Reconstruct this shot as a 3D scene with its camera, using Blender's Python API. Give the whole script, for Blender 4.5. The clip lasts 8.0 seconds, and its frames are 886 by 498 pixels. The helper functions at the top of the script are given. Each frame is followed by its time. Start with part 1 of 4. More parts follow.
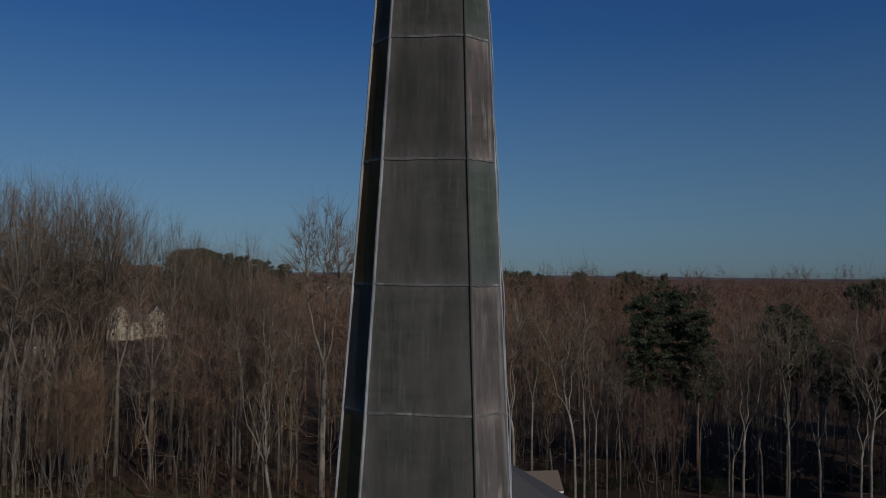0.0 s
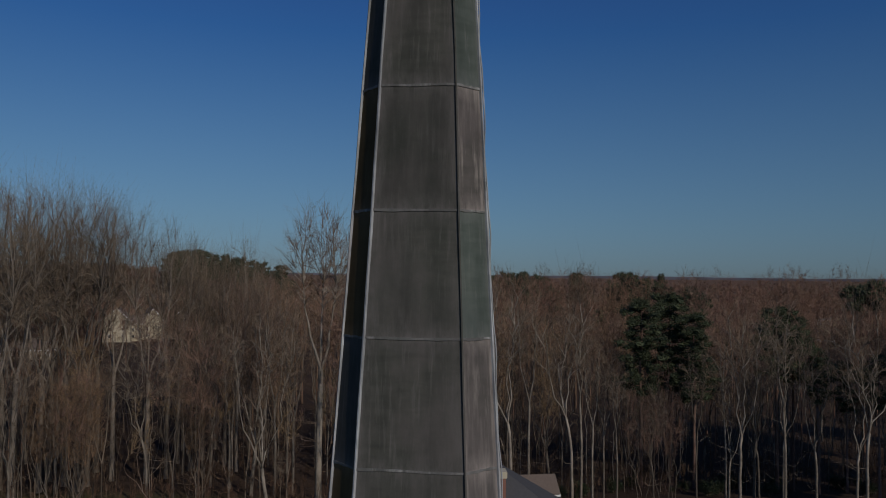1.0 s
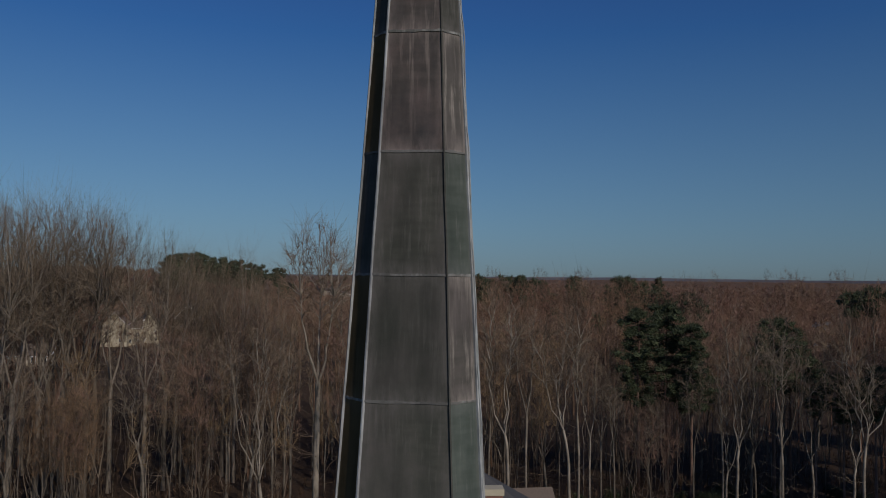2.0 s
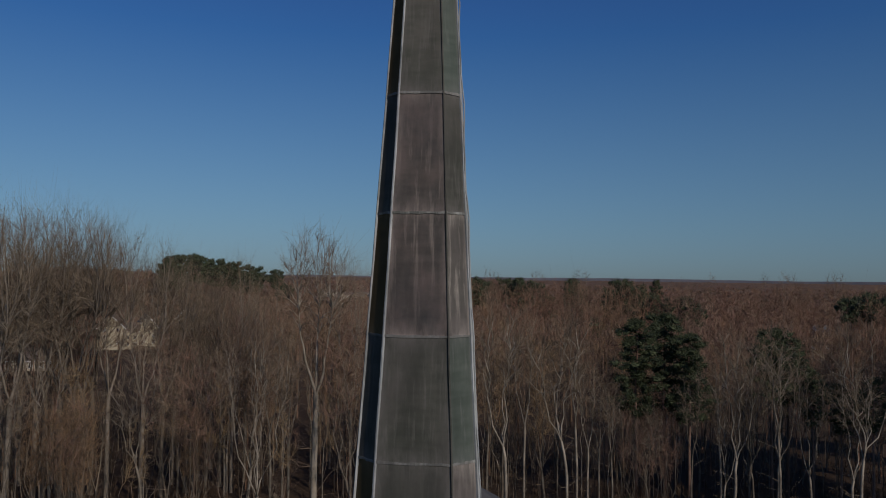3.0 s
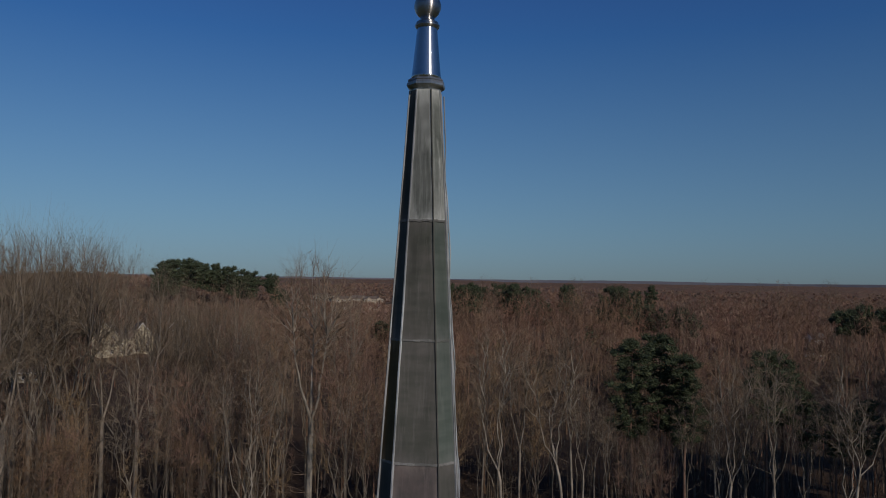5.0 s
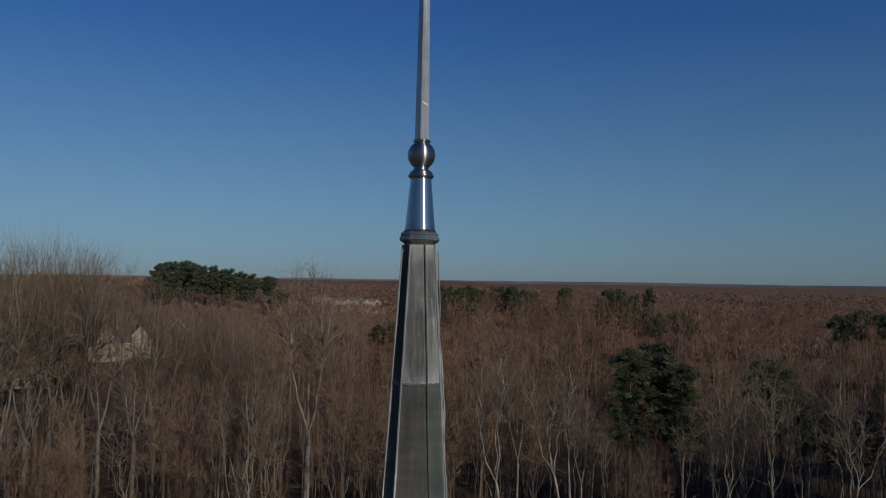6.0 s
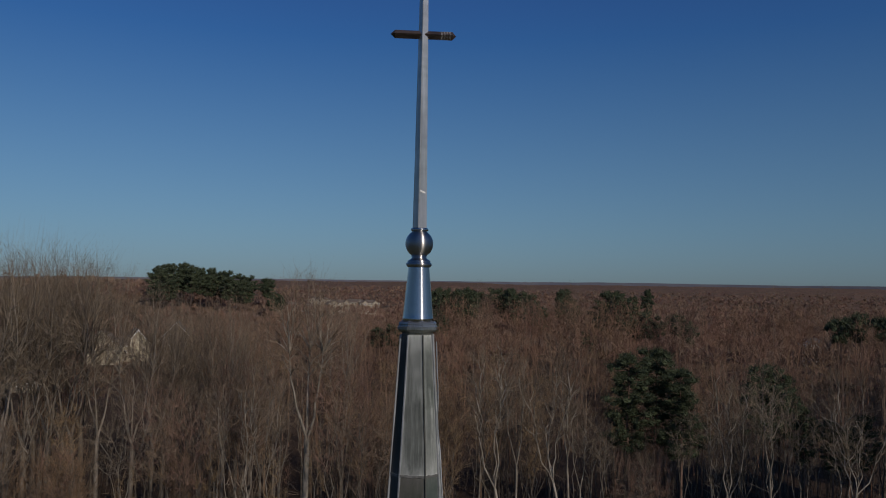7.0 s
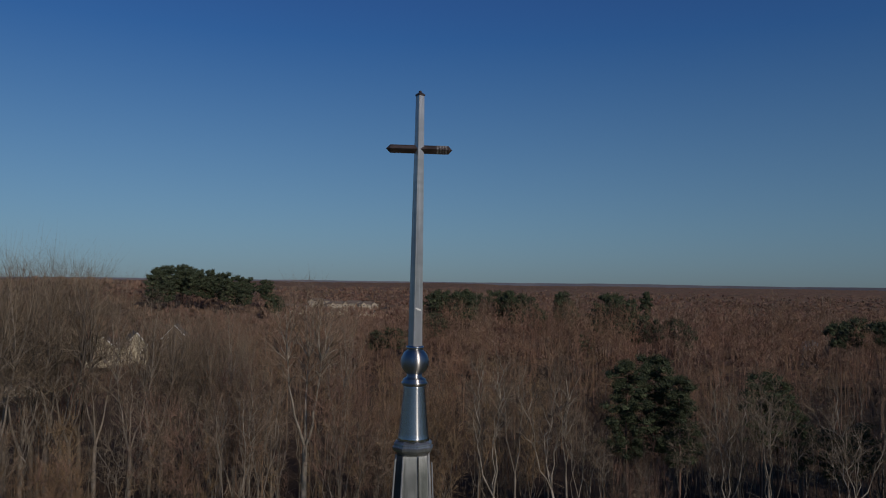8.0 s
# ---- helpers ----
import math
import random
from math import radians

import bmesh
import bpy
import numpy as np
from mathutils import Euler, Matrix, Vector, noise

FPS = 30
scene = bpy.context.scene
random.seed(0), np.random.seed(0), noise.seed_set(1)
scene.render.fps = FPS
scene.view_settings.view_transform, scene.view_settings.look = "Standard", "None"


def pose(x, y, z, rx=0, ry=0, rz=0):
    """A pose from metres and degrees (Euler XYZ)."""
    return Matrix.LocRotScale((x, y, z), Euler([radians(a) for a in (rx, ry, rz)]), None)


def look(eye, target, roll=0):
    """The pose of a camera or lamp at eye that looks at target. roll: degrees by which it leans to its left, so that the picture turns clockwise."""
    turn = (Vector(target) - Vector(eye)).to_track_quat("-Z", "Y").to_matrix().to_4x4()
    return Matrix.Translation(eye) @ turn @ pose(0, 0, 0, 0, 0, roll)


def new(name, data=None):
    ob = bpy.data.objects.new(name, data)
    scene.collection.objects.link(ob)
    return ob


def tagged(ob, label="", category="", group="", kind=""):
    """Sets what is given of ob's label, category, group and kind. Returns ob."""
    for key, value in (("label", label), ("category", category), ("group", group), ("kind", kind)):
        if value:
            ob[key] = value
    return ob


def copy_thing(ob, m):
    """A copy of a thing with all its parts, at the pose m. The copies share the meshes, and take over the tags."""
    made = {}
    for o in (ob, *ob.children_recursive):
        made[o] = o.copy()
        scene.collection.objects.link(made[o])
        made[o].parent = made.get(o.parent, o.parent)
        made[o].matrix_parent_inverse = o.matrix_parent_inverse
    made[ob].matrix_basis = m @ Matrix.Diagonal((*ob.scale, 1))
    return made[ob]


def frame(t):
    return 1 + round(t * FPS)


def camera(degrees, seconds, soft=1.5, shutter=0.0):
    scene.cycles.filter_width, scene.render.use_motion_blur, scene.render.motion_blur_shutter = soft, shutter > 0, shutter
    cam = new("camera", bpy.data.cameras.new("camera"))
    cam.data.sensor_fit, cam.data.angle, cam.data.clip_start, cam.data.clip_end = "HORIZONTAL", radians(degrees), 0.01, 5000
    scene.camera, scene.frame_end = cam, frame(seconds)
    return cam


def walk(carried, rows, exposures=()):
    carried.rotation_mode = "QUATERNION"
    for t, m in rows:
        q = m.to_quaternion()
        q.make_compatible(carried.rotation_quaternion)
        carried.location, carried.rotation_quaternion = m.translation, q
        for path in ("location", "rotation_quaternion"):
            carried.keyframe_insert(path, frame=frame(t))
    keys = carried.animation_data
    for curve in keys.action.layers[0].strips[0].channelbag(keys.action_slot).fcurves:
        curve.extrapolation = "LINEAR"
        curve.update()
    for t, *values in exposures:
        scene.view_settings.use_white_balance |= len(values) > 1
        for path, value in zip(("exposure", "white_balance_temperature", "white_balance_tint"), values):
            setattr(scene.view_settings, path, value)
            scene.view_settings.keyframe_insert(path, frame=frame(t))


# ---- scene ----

cam = camera(59.7, 8.0, soft=1.1)
EXPO, KELVIN, TINT = -1.36, 5900, 10
PATH = [
    (0, (-0.248, -6.054, 25.926), (-0.139, -4.059, 25.993), 0.7),
    (0.5, (-0.235, -6.087, 25.991), (-0.122, -4.092, 26.059), 0.5),
    (1, (-0.206, -5.994, 26.304), (-0.089, -3.999, 26.372), 0.6),
    (1.5, (-0.187, -6.026, 26.99), (-0.067, -4.031, 27.061), 0.6),
    (1.7, (-0.17, -6.036, 27.278), (-0.049, -4.041, 27.349), 0.61),
    (2.8, (-0.227, -6.086, 28.726), (-0.1, -4.091, 28.798), 0.69),
    (3, (-0.24, -6.057, 29.035), (-0.112, -4.062, 29.107), 0.7),
    (3.5, (-0.248, -6.058, 29.776), (-0.116, -4.063, 29.85), 0.6),
    (4, (-0.26, -6.081, 30.444), (-0.125, -4.087, 30.52), 0.7),
    (4.5, (-0.276, -6.087, 31.141), (-0.139, -4.093, 31.217), 0.8),
    (4.7, (-0.275, -6.089, 31.422), (-0.137, -4.095, 31.498), 0.8),
    (5.8, (-0.254, -5.922, 32.781), (-0.11, -3.928, 32.859), 0.8),
    (6, (-0.248, -5.882, 33.027), (-0.103, -3.888, 33.106), 0.8),
    (6.2, (-0.25, -5.892, 33.205), (-0.104, -3.898, 33.284), 0.76),
    (6.5, (-0.247, -5.902, 33.364), (-0.1, -3.909, 33.444), 0.7),
    (7, (-0.255, -5.906, 33.697), (-0.106, -3.913, 33.778), 0.7),
    (7.2, (-0.251, -5.885, 33.895), (-0.101, -3.892, 33.976), 0.7),
    (7.5, (-0.256, -5.927, 34.137), (-0.105, -3.934, 34.219), 0.7),
    (8, (-0.241, -5.88, 34.587), (-0.089, -3.888, 34.67), 0.75),
]
walk(cam, [(t, look(eye, target, roll)) for t, eye, target, roll in PATH], exposures=[(t, EXPO + e, KELVIN + k, TINT) for t, e, k in ((0.0, -0.40, -170), (0.5, -0.38, -170), (1.0, -0.26, -140), (1.5, -0.17, -110), (3.0, 0.0, 0), (6.0, 0.0, 0), (8.0, -0.05, 0))])

# ---------------------------------------------------------------- light
SUN_AZ, SUN_EL = 148.0, 30.0      # clockwise from +y, degrees; elevation
world = bpy.data.worlds.new("sky")
scene.world = world
world.use_nodes = True
wn = world.node_tree.nodes
sky = wn.new("ShaderNodeTexSky")
sky.sky_type = "NISHITA"
sky.sun_disc = False
sky.sun_elevation, sky.sun_rotation = radians(SUN_EL), radians(SUN_AZ)
sky.altitude, sky.air_density, sky.dust_density, sky.ozone_density = 400, 1.0, 1.2, 7.8
wn["Background"].inputs["Strength"].default_value = 0.128
wc, ws, wj = wn.new("ShaderNodeTexCoord"), wn.new("ShaderNodeSeparateXYZ"), wn.new("ShaderNodeCombineXYZ")
lift = wn.new("ShaderNodeMath")
lift.operation, lift.inputs[1].default_value, lift.inputs[2].default_value = "MULTIPLY_ADD", 0.90, 0.030
for a, b in ((wc.outputs["Generated"], ws.inputs[0]), (ws.outputs[0], wj.inputs[0]), (ws.outputs[1], wj.inputs[1]), (ws.outputs[2], lift.inputs[0]), (lift.outputs[0], wj.inputs[2]), (wj.outputs[0], sky.inputs[0])):
    world.node_tree.links.new(a, b)
# the winter haze all round the horizon takes the colour out of the lowest sky
haze = wn.new("ShaderNodeHueSaturation")
for k, z0, z1, low, high in (("Saturation", 0.0, 0.30, 0.79, 1.10), ("Value", 0.0, 0.30, 0.92, 1.11), ("Hue", 0.06, 0.34, 0.483, 0.506)):
    r = wn.new("ShaderNodeMapRange")
    for i, v in ((1, z0), (2, z1), (3, low), (4, high)):
        r.inputs[i].default_value = v
    world.node_tree.links.new(ws.outputs[2], r.inputs[0])
    world.node_tree.links.new(r.outputs[0], haze.inputs[k])
world.node_tree.links.new(sky.outputs[0], haze.inputs["Color"])
world.node_tree.links.new(haze.outputs[0], wn["Background"].inputs["Color"])
sun = new("sun", bpy.data.lights.new("sun", "SUN"))
sun.data.energy, sun.data.angle, sun.data.color = 6.2, radians(0.6), (1.0, 0.84, 0.65)
se, sa = radians(SUN_EL), radians(SUN_AZ)
sun.matrix_world = look((60 * math.sin(sa), 60 * math.cos(sa), 80), (60 * math.sin(sa) - math.cos(se) * math.sin(sa), 60 * math.cos(sa) - math.cos(se) * math.cos(sa), 80 - math.sin(se)))


# ---------------------------------------------------------------- materials
def mat(name, rough=0.8, metal=0.0, spec=0.3):
    m = bpy.data.materials.new(name)
    m.use_nodes = True
    b = m.node_tree.nodes["Principled BSDF"]
    b.inputs["Roughness"].default_value, b.inputs["Metallic"].default_value = rough, metal
    b.inputs["Specular IOR Level"].default_value = spec
    return m


def node(m, kind, **values):
    n = m.node_tree.nodes.new("ShaderNode" + kind)
    for k, v in values.items():
        n.inputs[k.replace("_", " ")].default_value = v
    return n


def wire(m, a, b):
    m.node_tree.links.new(a, b)


def coords(m, scale=(1, 1, 1), kind="Object"):
    c, mp = node(m, "TexCoord"), node(m, "Mapping")
    mp.inputs["Scale"].default_value = scale
    wire(m, c.outputs[kind], mp.inputs["Vector"])
    return mp.outputs[0]


def world_coords(m, scale=(1, 1, 1)):
    c, mp = node(m, "NewGeometry"), node(m, "Mapping")
    mp.inputs["Scale"].default_value = scale
    wire(m, c.outputs["Position"], mp.inputs["Vector"])
    return mp.outputs[0]


def noise_tex(m, vec, scale, detail=4.0, rough=0.6):
    n = node(m, "TexNoise", Scale=scale, Detail=detail, Roughness=rough)
    wire(m, vec, n.inputs["Vector"])
    return n.outputs["Fac"]


def ramp(m, fac, stops):
    r = node(m, "ValToRGB")
    while len(r.color_ramp.elements) < len(stops):
        r.color_ramp.elements.new(0.5)
    for e, (p, c) in zip(r.color_ramp.elements, stops):
        e.position, e.color = p, (*c, 1) if len(c) == 3 else c
    wire(m, fac, r.inputs[0])
    return r.outputs["Color"]


def mix(m, fac, a, b, how="MIX"):
    n = m.node_tree.nodes.new("ShaderNodeMix")
    n.data_type, n.blend_type = "RGBA", how
    for v, i in ((fac, 0), (a, 6), (b, 7)):
        if isinstance(v, (int, float)):
            n.inputs[i].default_value = v
        elif isinstance(v, tuple):
            n.inputs[i].default_value = (*v, 1)
        else:
            wire(m, v, n.inputs[i])
    return n.outputs[2]


def bump(m, fac, strength=0.3, distance=0.01):
    b = node(m, "Bump", Strength=strength, Distance=distance)
    wire(m, fac, b.inputs["Height"])
    wire(m, b.outputs[0], m.node_tree.nodes["Principled BSDF"].inputs["Normal"])


def paint(m, colour):
    i = m.node_tree.nodes["Principled BSDF"].inputs["Base Color"]
    if isinstance(colour, tuple):
        i.default_value = (*colour, 1)
    else:
        wire(m, colour, i)
    return m


def rand(m):
    return node(m, "ObjectInfo").outputs["Random"]


def island(m):
    return node(m, "NewGeometry").outputs["Random Per Island"]


def sheet_metal(name, dark, light, streak, low=0.50, high=0.72, fine=34.0):
    """Weathered sheet metal: blotches, faint rolling bands, run-off streaks down the slope and pale worn edges."""
    m = mat(name, 0.8, 0.0, 0.05)
    runs = noise_tex(m, coords(m, (1, 1, 0.045)), fine, 5, 0.65)
    wide = noise_tex(m, coords(m, (1, 1, 0.16)), 5.5, 4, 0.6)
    blot = noise_tex(m, coords(m), 2.6, 6, 0.65)
    c = ramp(m, blot, [(0.32, dark), (0.68, light)])
    c = mix(m, 0.75, c, ramp(m, wide, [(0.34, (0.66, 0.68, 0.66)), (0.66, (1.22, 1.19, 1.17))]), "MULTIPLY")
    patchy = ramp(m, noise_tex(m, coords(m), 1.7, 3, 0.5), [(0.42, (0, 0, 0)), (0.60, (1, 1, 1))])
    runs = mix(m, 1.0, ramp(m, runs, [(low, (0, 0, 0)), (high, (1, 1, 1))]), mix(m, 0.75, (1, 1, 1), patchy), "MULTIPLY")
    c = mix(m, runs, c, streak)
    bands = noise_tex(m, coords(m, (0.25, 0.25, 1)), 17.0, 2, 0.5)
    c = mix(m, mix(m, 1.0, (0.30, 0.30, 0.30), patchy, "MULTIPLY"), c, ramp(m, bands, [(0.38, (0.55, 0.66, 0.55)), (0.62, (1.12, 1.18, 1.08))]), "MULTIPLY")
    c = mix(m, 0.22, c, mix(m, rand(m), (0.2, 0.2, 0.2), (1.15, 1.15, 1.15)), "MULTIPLY")
    wear = node(m, "Attribute")
    wear.attribute_name = "edge"
    rubbed = ramp(m, noise_tex(m, coords(m, (1, 1, 0.3)), 13, 5, 0.7), [(0.33, (0, 0, 0)), (0.62, (1, 1, 1))])
    rub = mix(m, 1.0, ramp(m, wear.outputs["Fac"], [(0.70, (0, 0, 0)), (0.88, (0.30, 0.30, 0.30)), (0.96, (0.5, 0.5, 0.5)), (1.0, (1, 1, 1))]), rubbed, "MULTIPLY")
    c = mix(m, rub, c, streak)
    bump(m, blot, 0.35, 0.012)
    return paint(m, c)


M_DARK = sheet_metal("weathered_dark_metal", (0.064, 0.066, 0.058), (0.095, 0.089, 0.083), (0.154, 0.144, 0.136), 0.52, 0.84)
M_BROWN = sheet_metal("brown_streaked_metal", (0.091, 0.084, 0.079), (0.129, 0.116, 0.110), (0.322, 0.284, 0.257), 0.50, 0.68, 26)
M_GREEN = sheet_metal("green_grey_metal", (0.076, 0.091, 0.083), (0.101, 0.114, 0.103), (0.152, 0.156, 0.147), 0.58, 0.82)
M_PALE = sheet_metal("pale_grey_metal", (0.115, 0.124, 0.114), (0.27, 0.280, 0.262), (0.50, 0.505, 0.48), 0.50, 0.66, 26)
M_STREAKED = sheet_metal("streaked_pale_metal", (0.085, 0.092, 0.086), (0.150, 0.158, 0.148), (0.44, 0.45, 0.43), 0.46, 0.60, 13)
# Warm brown copy of the panel metal; its colour stands in for neutral shade.
M_SHADE_METAL = sheet_metal("shade_brown_metal", (0.090, 0.062, 0.030), (0.122, 0.086, 0.044), (0.18, 0.135, 0.085), 0.55, 0.84)
M_LAP = sheet_metal("lapped_seam_metal", (0.11, 0.108, 0.105), (0.20, 0.196, 0.19), (0.44, 0.43, 0.42), 0.50, 0.70, 9)
M_PATCH = sheet_metal("blotched_metal", (0.060, 0.060, 0.061), (0.132, 0.106, 0.101), (0.250, 0.208, 0.190), 0.53, 0.72, 20)
M_SEAM = sheet_metal("worn_seam_and_highlight_metal", (0.20, 0.204, 0.212), (0.42, 0.43, 0.448), (0.64, 0.648, 0.665), 0.48, 0.68, 24)


def steel(name, base, rough):
    m = mat(name, rough, 1.0)
    b = noise_tex(m, coords(m, (1, 1, 22)), 9, 3)
    paint(m, mix(m, b, tuple(v * 0.82 for v in base), base))
    bump(m, b, 0.05, 0.003)
    tg, bs = node(m, "Tangent"), m.node_tree.nodes["Principled BSDF"]
    tg.direction_type, tg.axis = "RADIAL", "Z"
    wire(m, tg.outputs[0], bs.inputs["Tangent"])
    bs.inputs["Anisotropic"].default_value, bs.inputs["Anisotropic Rotation"].default_value = 0.93, 0.25
    return m


M_STEEL = steel("brushed_steel", (0.50, 0.50, 0.50), 0.22)
M_BALL = steel("spun_steel", (0.40, 0.39, 0.385), 0.36)
M_SHAFT = sheet_metal("dull_steel", (0.38, 0.38, 0.385), (0.50, 0.50, 0.505), (0.66, 0.66, 0.66), 0.5, 0.7, 40)
M_SHAFT.node_tree.nodes["Principled BSDF"].inputs["Metallic"].default_value = 0.85
M_SHAFT.node_tree.nodes["Principled BSDF"].inputs["Roughness"].default_value = 0.45
M_STEEL_DARK = sheet_metal("tarnished_steel", (0.22, 0.222, 0.23), (0.30, 0.302, 0.31), (0.42, 0.42, 0.425), 0.5, 0.7, 30)
M_STEEL_DARK.node_tree.nodes["Principled BSDF"].inputs["Metallic"].default_value = 0.8
M_STEEL_DARK.node_tree.nodes["Principled BSDF"].inputs["Roughness"].default_value = 0.32
M_ARM = mat("oxidised_bronze", 0.5, 0.6)
paint(M_ARM, ramp(M_ARM, noise_tex(M_ARM, coords(M_ARM, (1, 3, 3)), 9), [(0.35, (0.055, 0.042, 0.038)), (0.7, (0.13, 0.098, 0.086))]))
M_TAPE = mat("worn_foil", 0.5, 0.3)
paint(M_TAPE, ramp(M_TAPE, noise_tex(M_TAPE, coords(M_TAPE), 60), [(0.4, (0.08, 0.07, 0.065)), (0.65, (0.34, 0.32, 0.30))]))


def bark(name, a, b, c, vary=0.8):
    m = mat(name, 0.95, 0, 0.1)
    n = noise_tex(m, coords(m, (1, 1, 0.22)), 6.0, 5, 0.7)
    big = noise_tex(m, coords(m), 0.45, 3)
    k = ramp(m, n, [(0.3, a), (0.62, b)])
    k = mix(m, ramp(m, big, [(0.45, (0, 0, 0)), (0.62, (1, 1, 1))]), k, c)
    k = mix(m, vary, k, mix(m, rand(m), (0.30, 0.28, 0.27), (1.12, 1.12, 1.12)), "MULTIPLY")
    bump(m, n, 0.5, 0.03)
    return paint(m, k)


M_BARK = bark("grey_bark", (0.10, 0.084, 0.066), (0.22, 0.186, 0.150), (0.26, 0.222, 0.180))
M_BARK_PALE = bark("pale_bark", (0.085, 0.072, 0.058), (0.235, 0.203, 0.162), (0.31, 0.270, 0.216))
M_BARK_LONE = bark("sunlit_pale_bark", (0.12, 0.103, 0.080), (0.24, 0.208, 0.164), (0.31, 0.269, 0.215), 0.0)
M_BARK_DIM = bark("dull_bark", (0.095, 0.078, 0.060), (0.215, 0.178, 0.138), (0.25, 0.21, 0.165))
M_BARK_RED = bark("brown_bark", (0.11, 0.075, 0.055), (0.24, 0.175, 0.13), (0.20, 0.16, 0.125))
M_BARK_PINE = bark("pine_bark", (0.09, 0.055, 0.04), (0.20, 0.13, 0.10), (0.15, 0.11, 0.09))


def twig(name, a, b):
    m = mat(name, 0.95, 0, 0.08)
    k = mix(m, island(m), tuple(v * 0.72 for v in a), tuple(v * 1.2 for v in b))
    k = mix(m, 0.5, k, mix(m, rand(m), (0.55, 0.52, 0.5), (1, 1, 1)), "MULTIPLY")
    return paint(m, k)


M_TWIG = twig("grey_twigs", (0.116, 0.086, 0.062), (0.238, 0.178, 0.128))
M_TWIG_RED = twig("budding_twigs", (0.125, 0.078, 0.058), (0.220, 0.142, 0.106))
M_TWIG_PALE = twig("pale_twigs", (0.135, 0.108, 0.078), (0.245, 0.196, 0.144))
M_SAPLING = twig("sapling_twigs", (0.080, 0.064, 0.048), (0.165, 0.132, 0.098))
M_TWIG_RUST = twig("rust_twigs", (0.145, 0.096, 0.060), (0.245, 0.166, 0.104))
M_TWIG_TAN = twig("tan_twigs", (0.160, 0.112, 0.066), (0.285, 0.205, 0.122))


def woods(name, stops, spots, grain=0.6):
    """Woods seen from far: patches of grey, tan and reddish crowns."""
    m = mat(name, 1.0, 0, 0.05)
    p = noise_tex(m, world_coords(m), 0.018, 4, 0.6)
    k = ramp(m, p, stops)
    k = mix(m, grain, k, mix(m, island(m), (0.40, 0.37, 0.36), (1, 1, 1)), "MULTIPLY")
    g = noise_tex(m, world_coords(m), 0.085, 2, 0.5)
    k = mix(m, 0.8, k, ramp(m, g, [(0.36, (0.66, 0.64, 0.64)), (0.60, (1.25, 1.22, 1.18))]), "MULTIPLY")
    f = noise_tex(m, world_coords(m), spots, 4, 0.7)
    k = mix(m, 0.5, k, ramp(m, f, [(0.3, (0.35, 0.33, 0.32)), (0.65, (1, 1, 1))]), "MULTIPLY")
    return paint(m, k)


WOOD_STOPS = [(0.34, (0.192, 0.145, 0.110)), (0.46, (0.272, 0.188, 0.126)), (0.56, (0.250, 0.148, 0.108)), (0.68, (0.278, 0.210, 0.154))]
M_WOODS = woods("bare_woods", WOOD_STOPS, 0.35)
# Woods colours at 0.62: the shade between the crowns put into base colour.
M_CANOPY_SHADE = woods("shaded_inner_canopy", [(p, tuple(v * 0.62 for v in c)) for p, c in WOOD_STOPS], 0.12, 0.25)
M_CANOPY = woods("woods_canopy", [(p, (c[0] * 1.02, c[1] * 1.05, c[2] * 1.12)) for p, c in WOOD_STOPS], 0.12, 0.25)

# Woods colours at 0.42, so the brush carries the shade between the trunks.
M_BRUSH = woods("shaded_dry_undergrowth", [(p, tuple(v * 0.42 for v in c)) for p, c in WOOD_STOPS], 0.6)
# Base colour holds the blue-grey of distance haze.
M_RIDGE = mat("haze_tinted_hills", 1.0, 0, 0.0)
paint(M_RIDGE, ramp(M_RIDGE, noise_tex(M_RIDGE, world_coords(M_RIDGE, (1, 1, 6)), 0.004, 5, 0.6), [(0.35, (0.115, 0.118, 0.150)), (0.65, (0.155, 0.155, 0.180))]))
M_NEEDLE = mat("pine_needles", 0.8, 0, 0.2)
paint(M_NEEDLE, mix(M_NEEDLE, island(M_NEEDLE), (0.031, 0.041, 0.023), (0.064, 0.077, 0.039)))
M_SHRUB = mat("evergreen_leaves", 0.7, 0, 0.2)
paint(M_SHRUB, mix(M_SHRUB, island(M_SHRUB), (0.02, 0.028, 0.014), (0.05, 0.062, 0.028)))

M_GROUND = mat("grass_and_leaf_litter", 1.0, 0, 0.05)
g1 = noise_tex(M_GROUND, coords(M_GROUND), 0.12, 6, 0.7)
g2 = noise_tex(M_GROUND, coords(M_GROUND), 2.2, 5, 0.7)
litter = ramp(M_GROUND, g2, [(0.3, (0.030, 0.021, 0.015)), (0.7, (0.085, 0.058, 0.040))])
grass = ramp(M_GROUND, g2, [(0.3, (0.05, 0.06, 0.022)), (0.7, (0.13, 0.12, 0.055))])
gx = node(M_GROUND, "SeparateXYZ")
wire(M_GROUND, coords(M_GROUND), gx.inputs[0])
edge = node(M_GROUND, "MapRange")
for k, v in (("From Min", 84.0), ("From Max", 92.0)):
    edge.inputs[k].default_value = v
wire(M_GROUND, gx.outputs["Y"], edge.inputs["Value"])
paint(M_GROUND, mix(M_GROUND, edge.outputs[0], grass, litter))
bump(M_GROUND, g2, 0.6, 0.08)


def plain(name, colour, rough=0.8, scale=3.0, amount=0.35):
    m = mat(name, rough)
    n = noise_tex(m, coords(m), scale, 6, 0.7)
    return paint(m, mix(m, amount, colour, ramp(m, n, [(0.3, (0.35, 0.34, 0.33)), (0.7, (1, 1, 1))]), "MULTIPLY"))


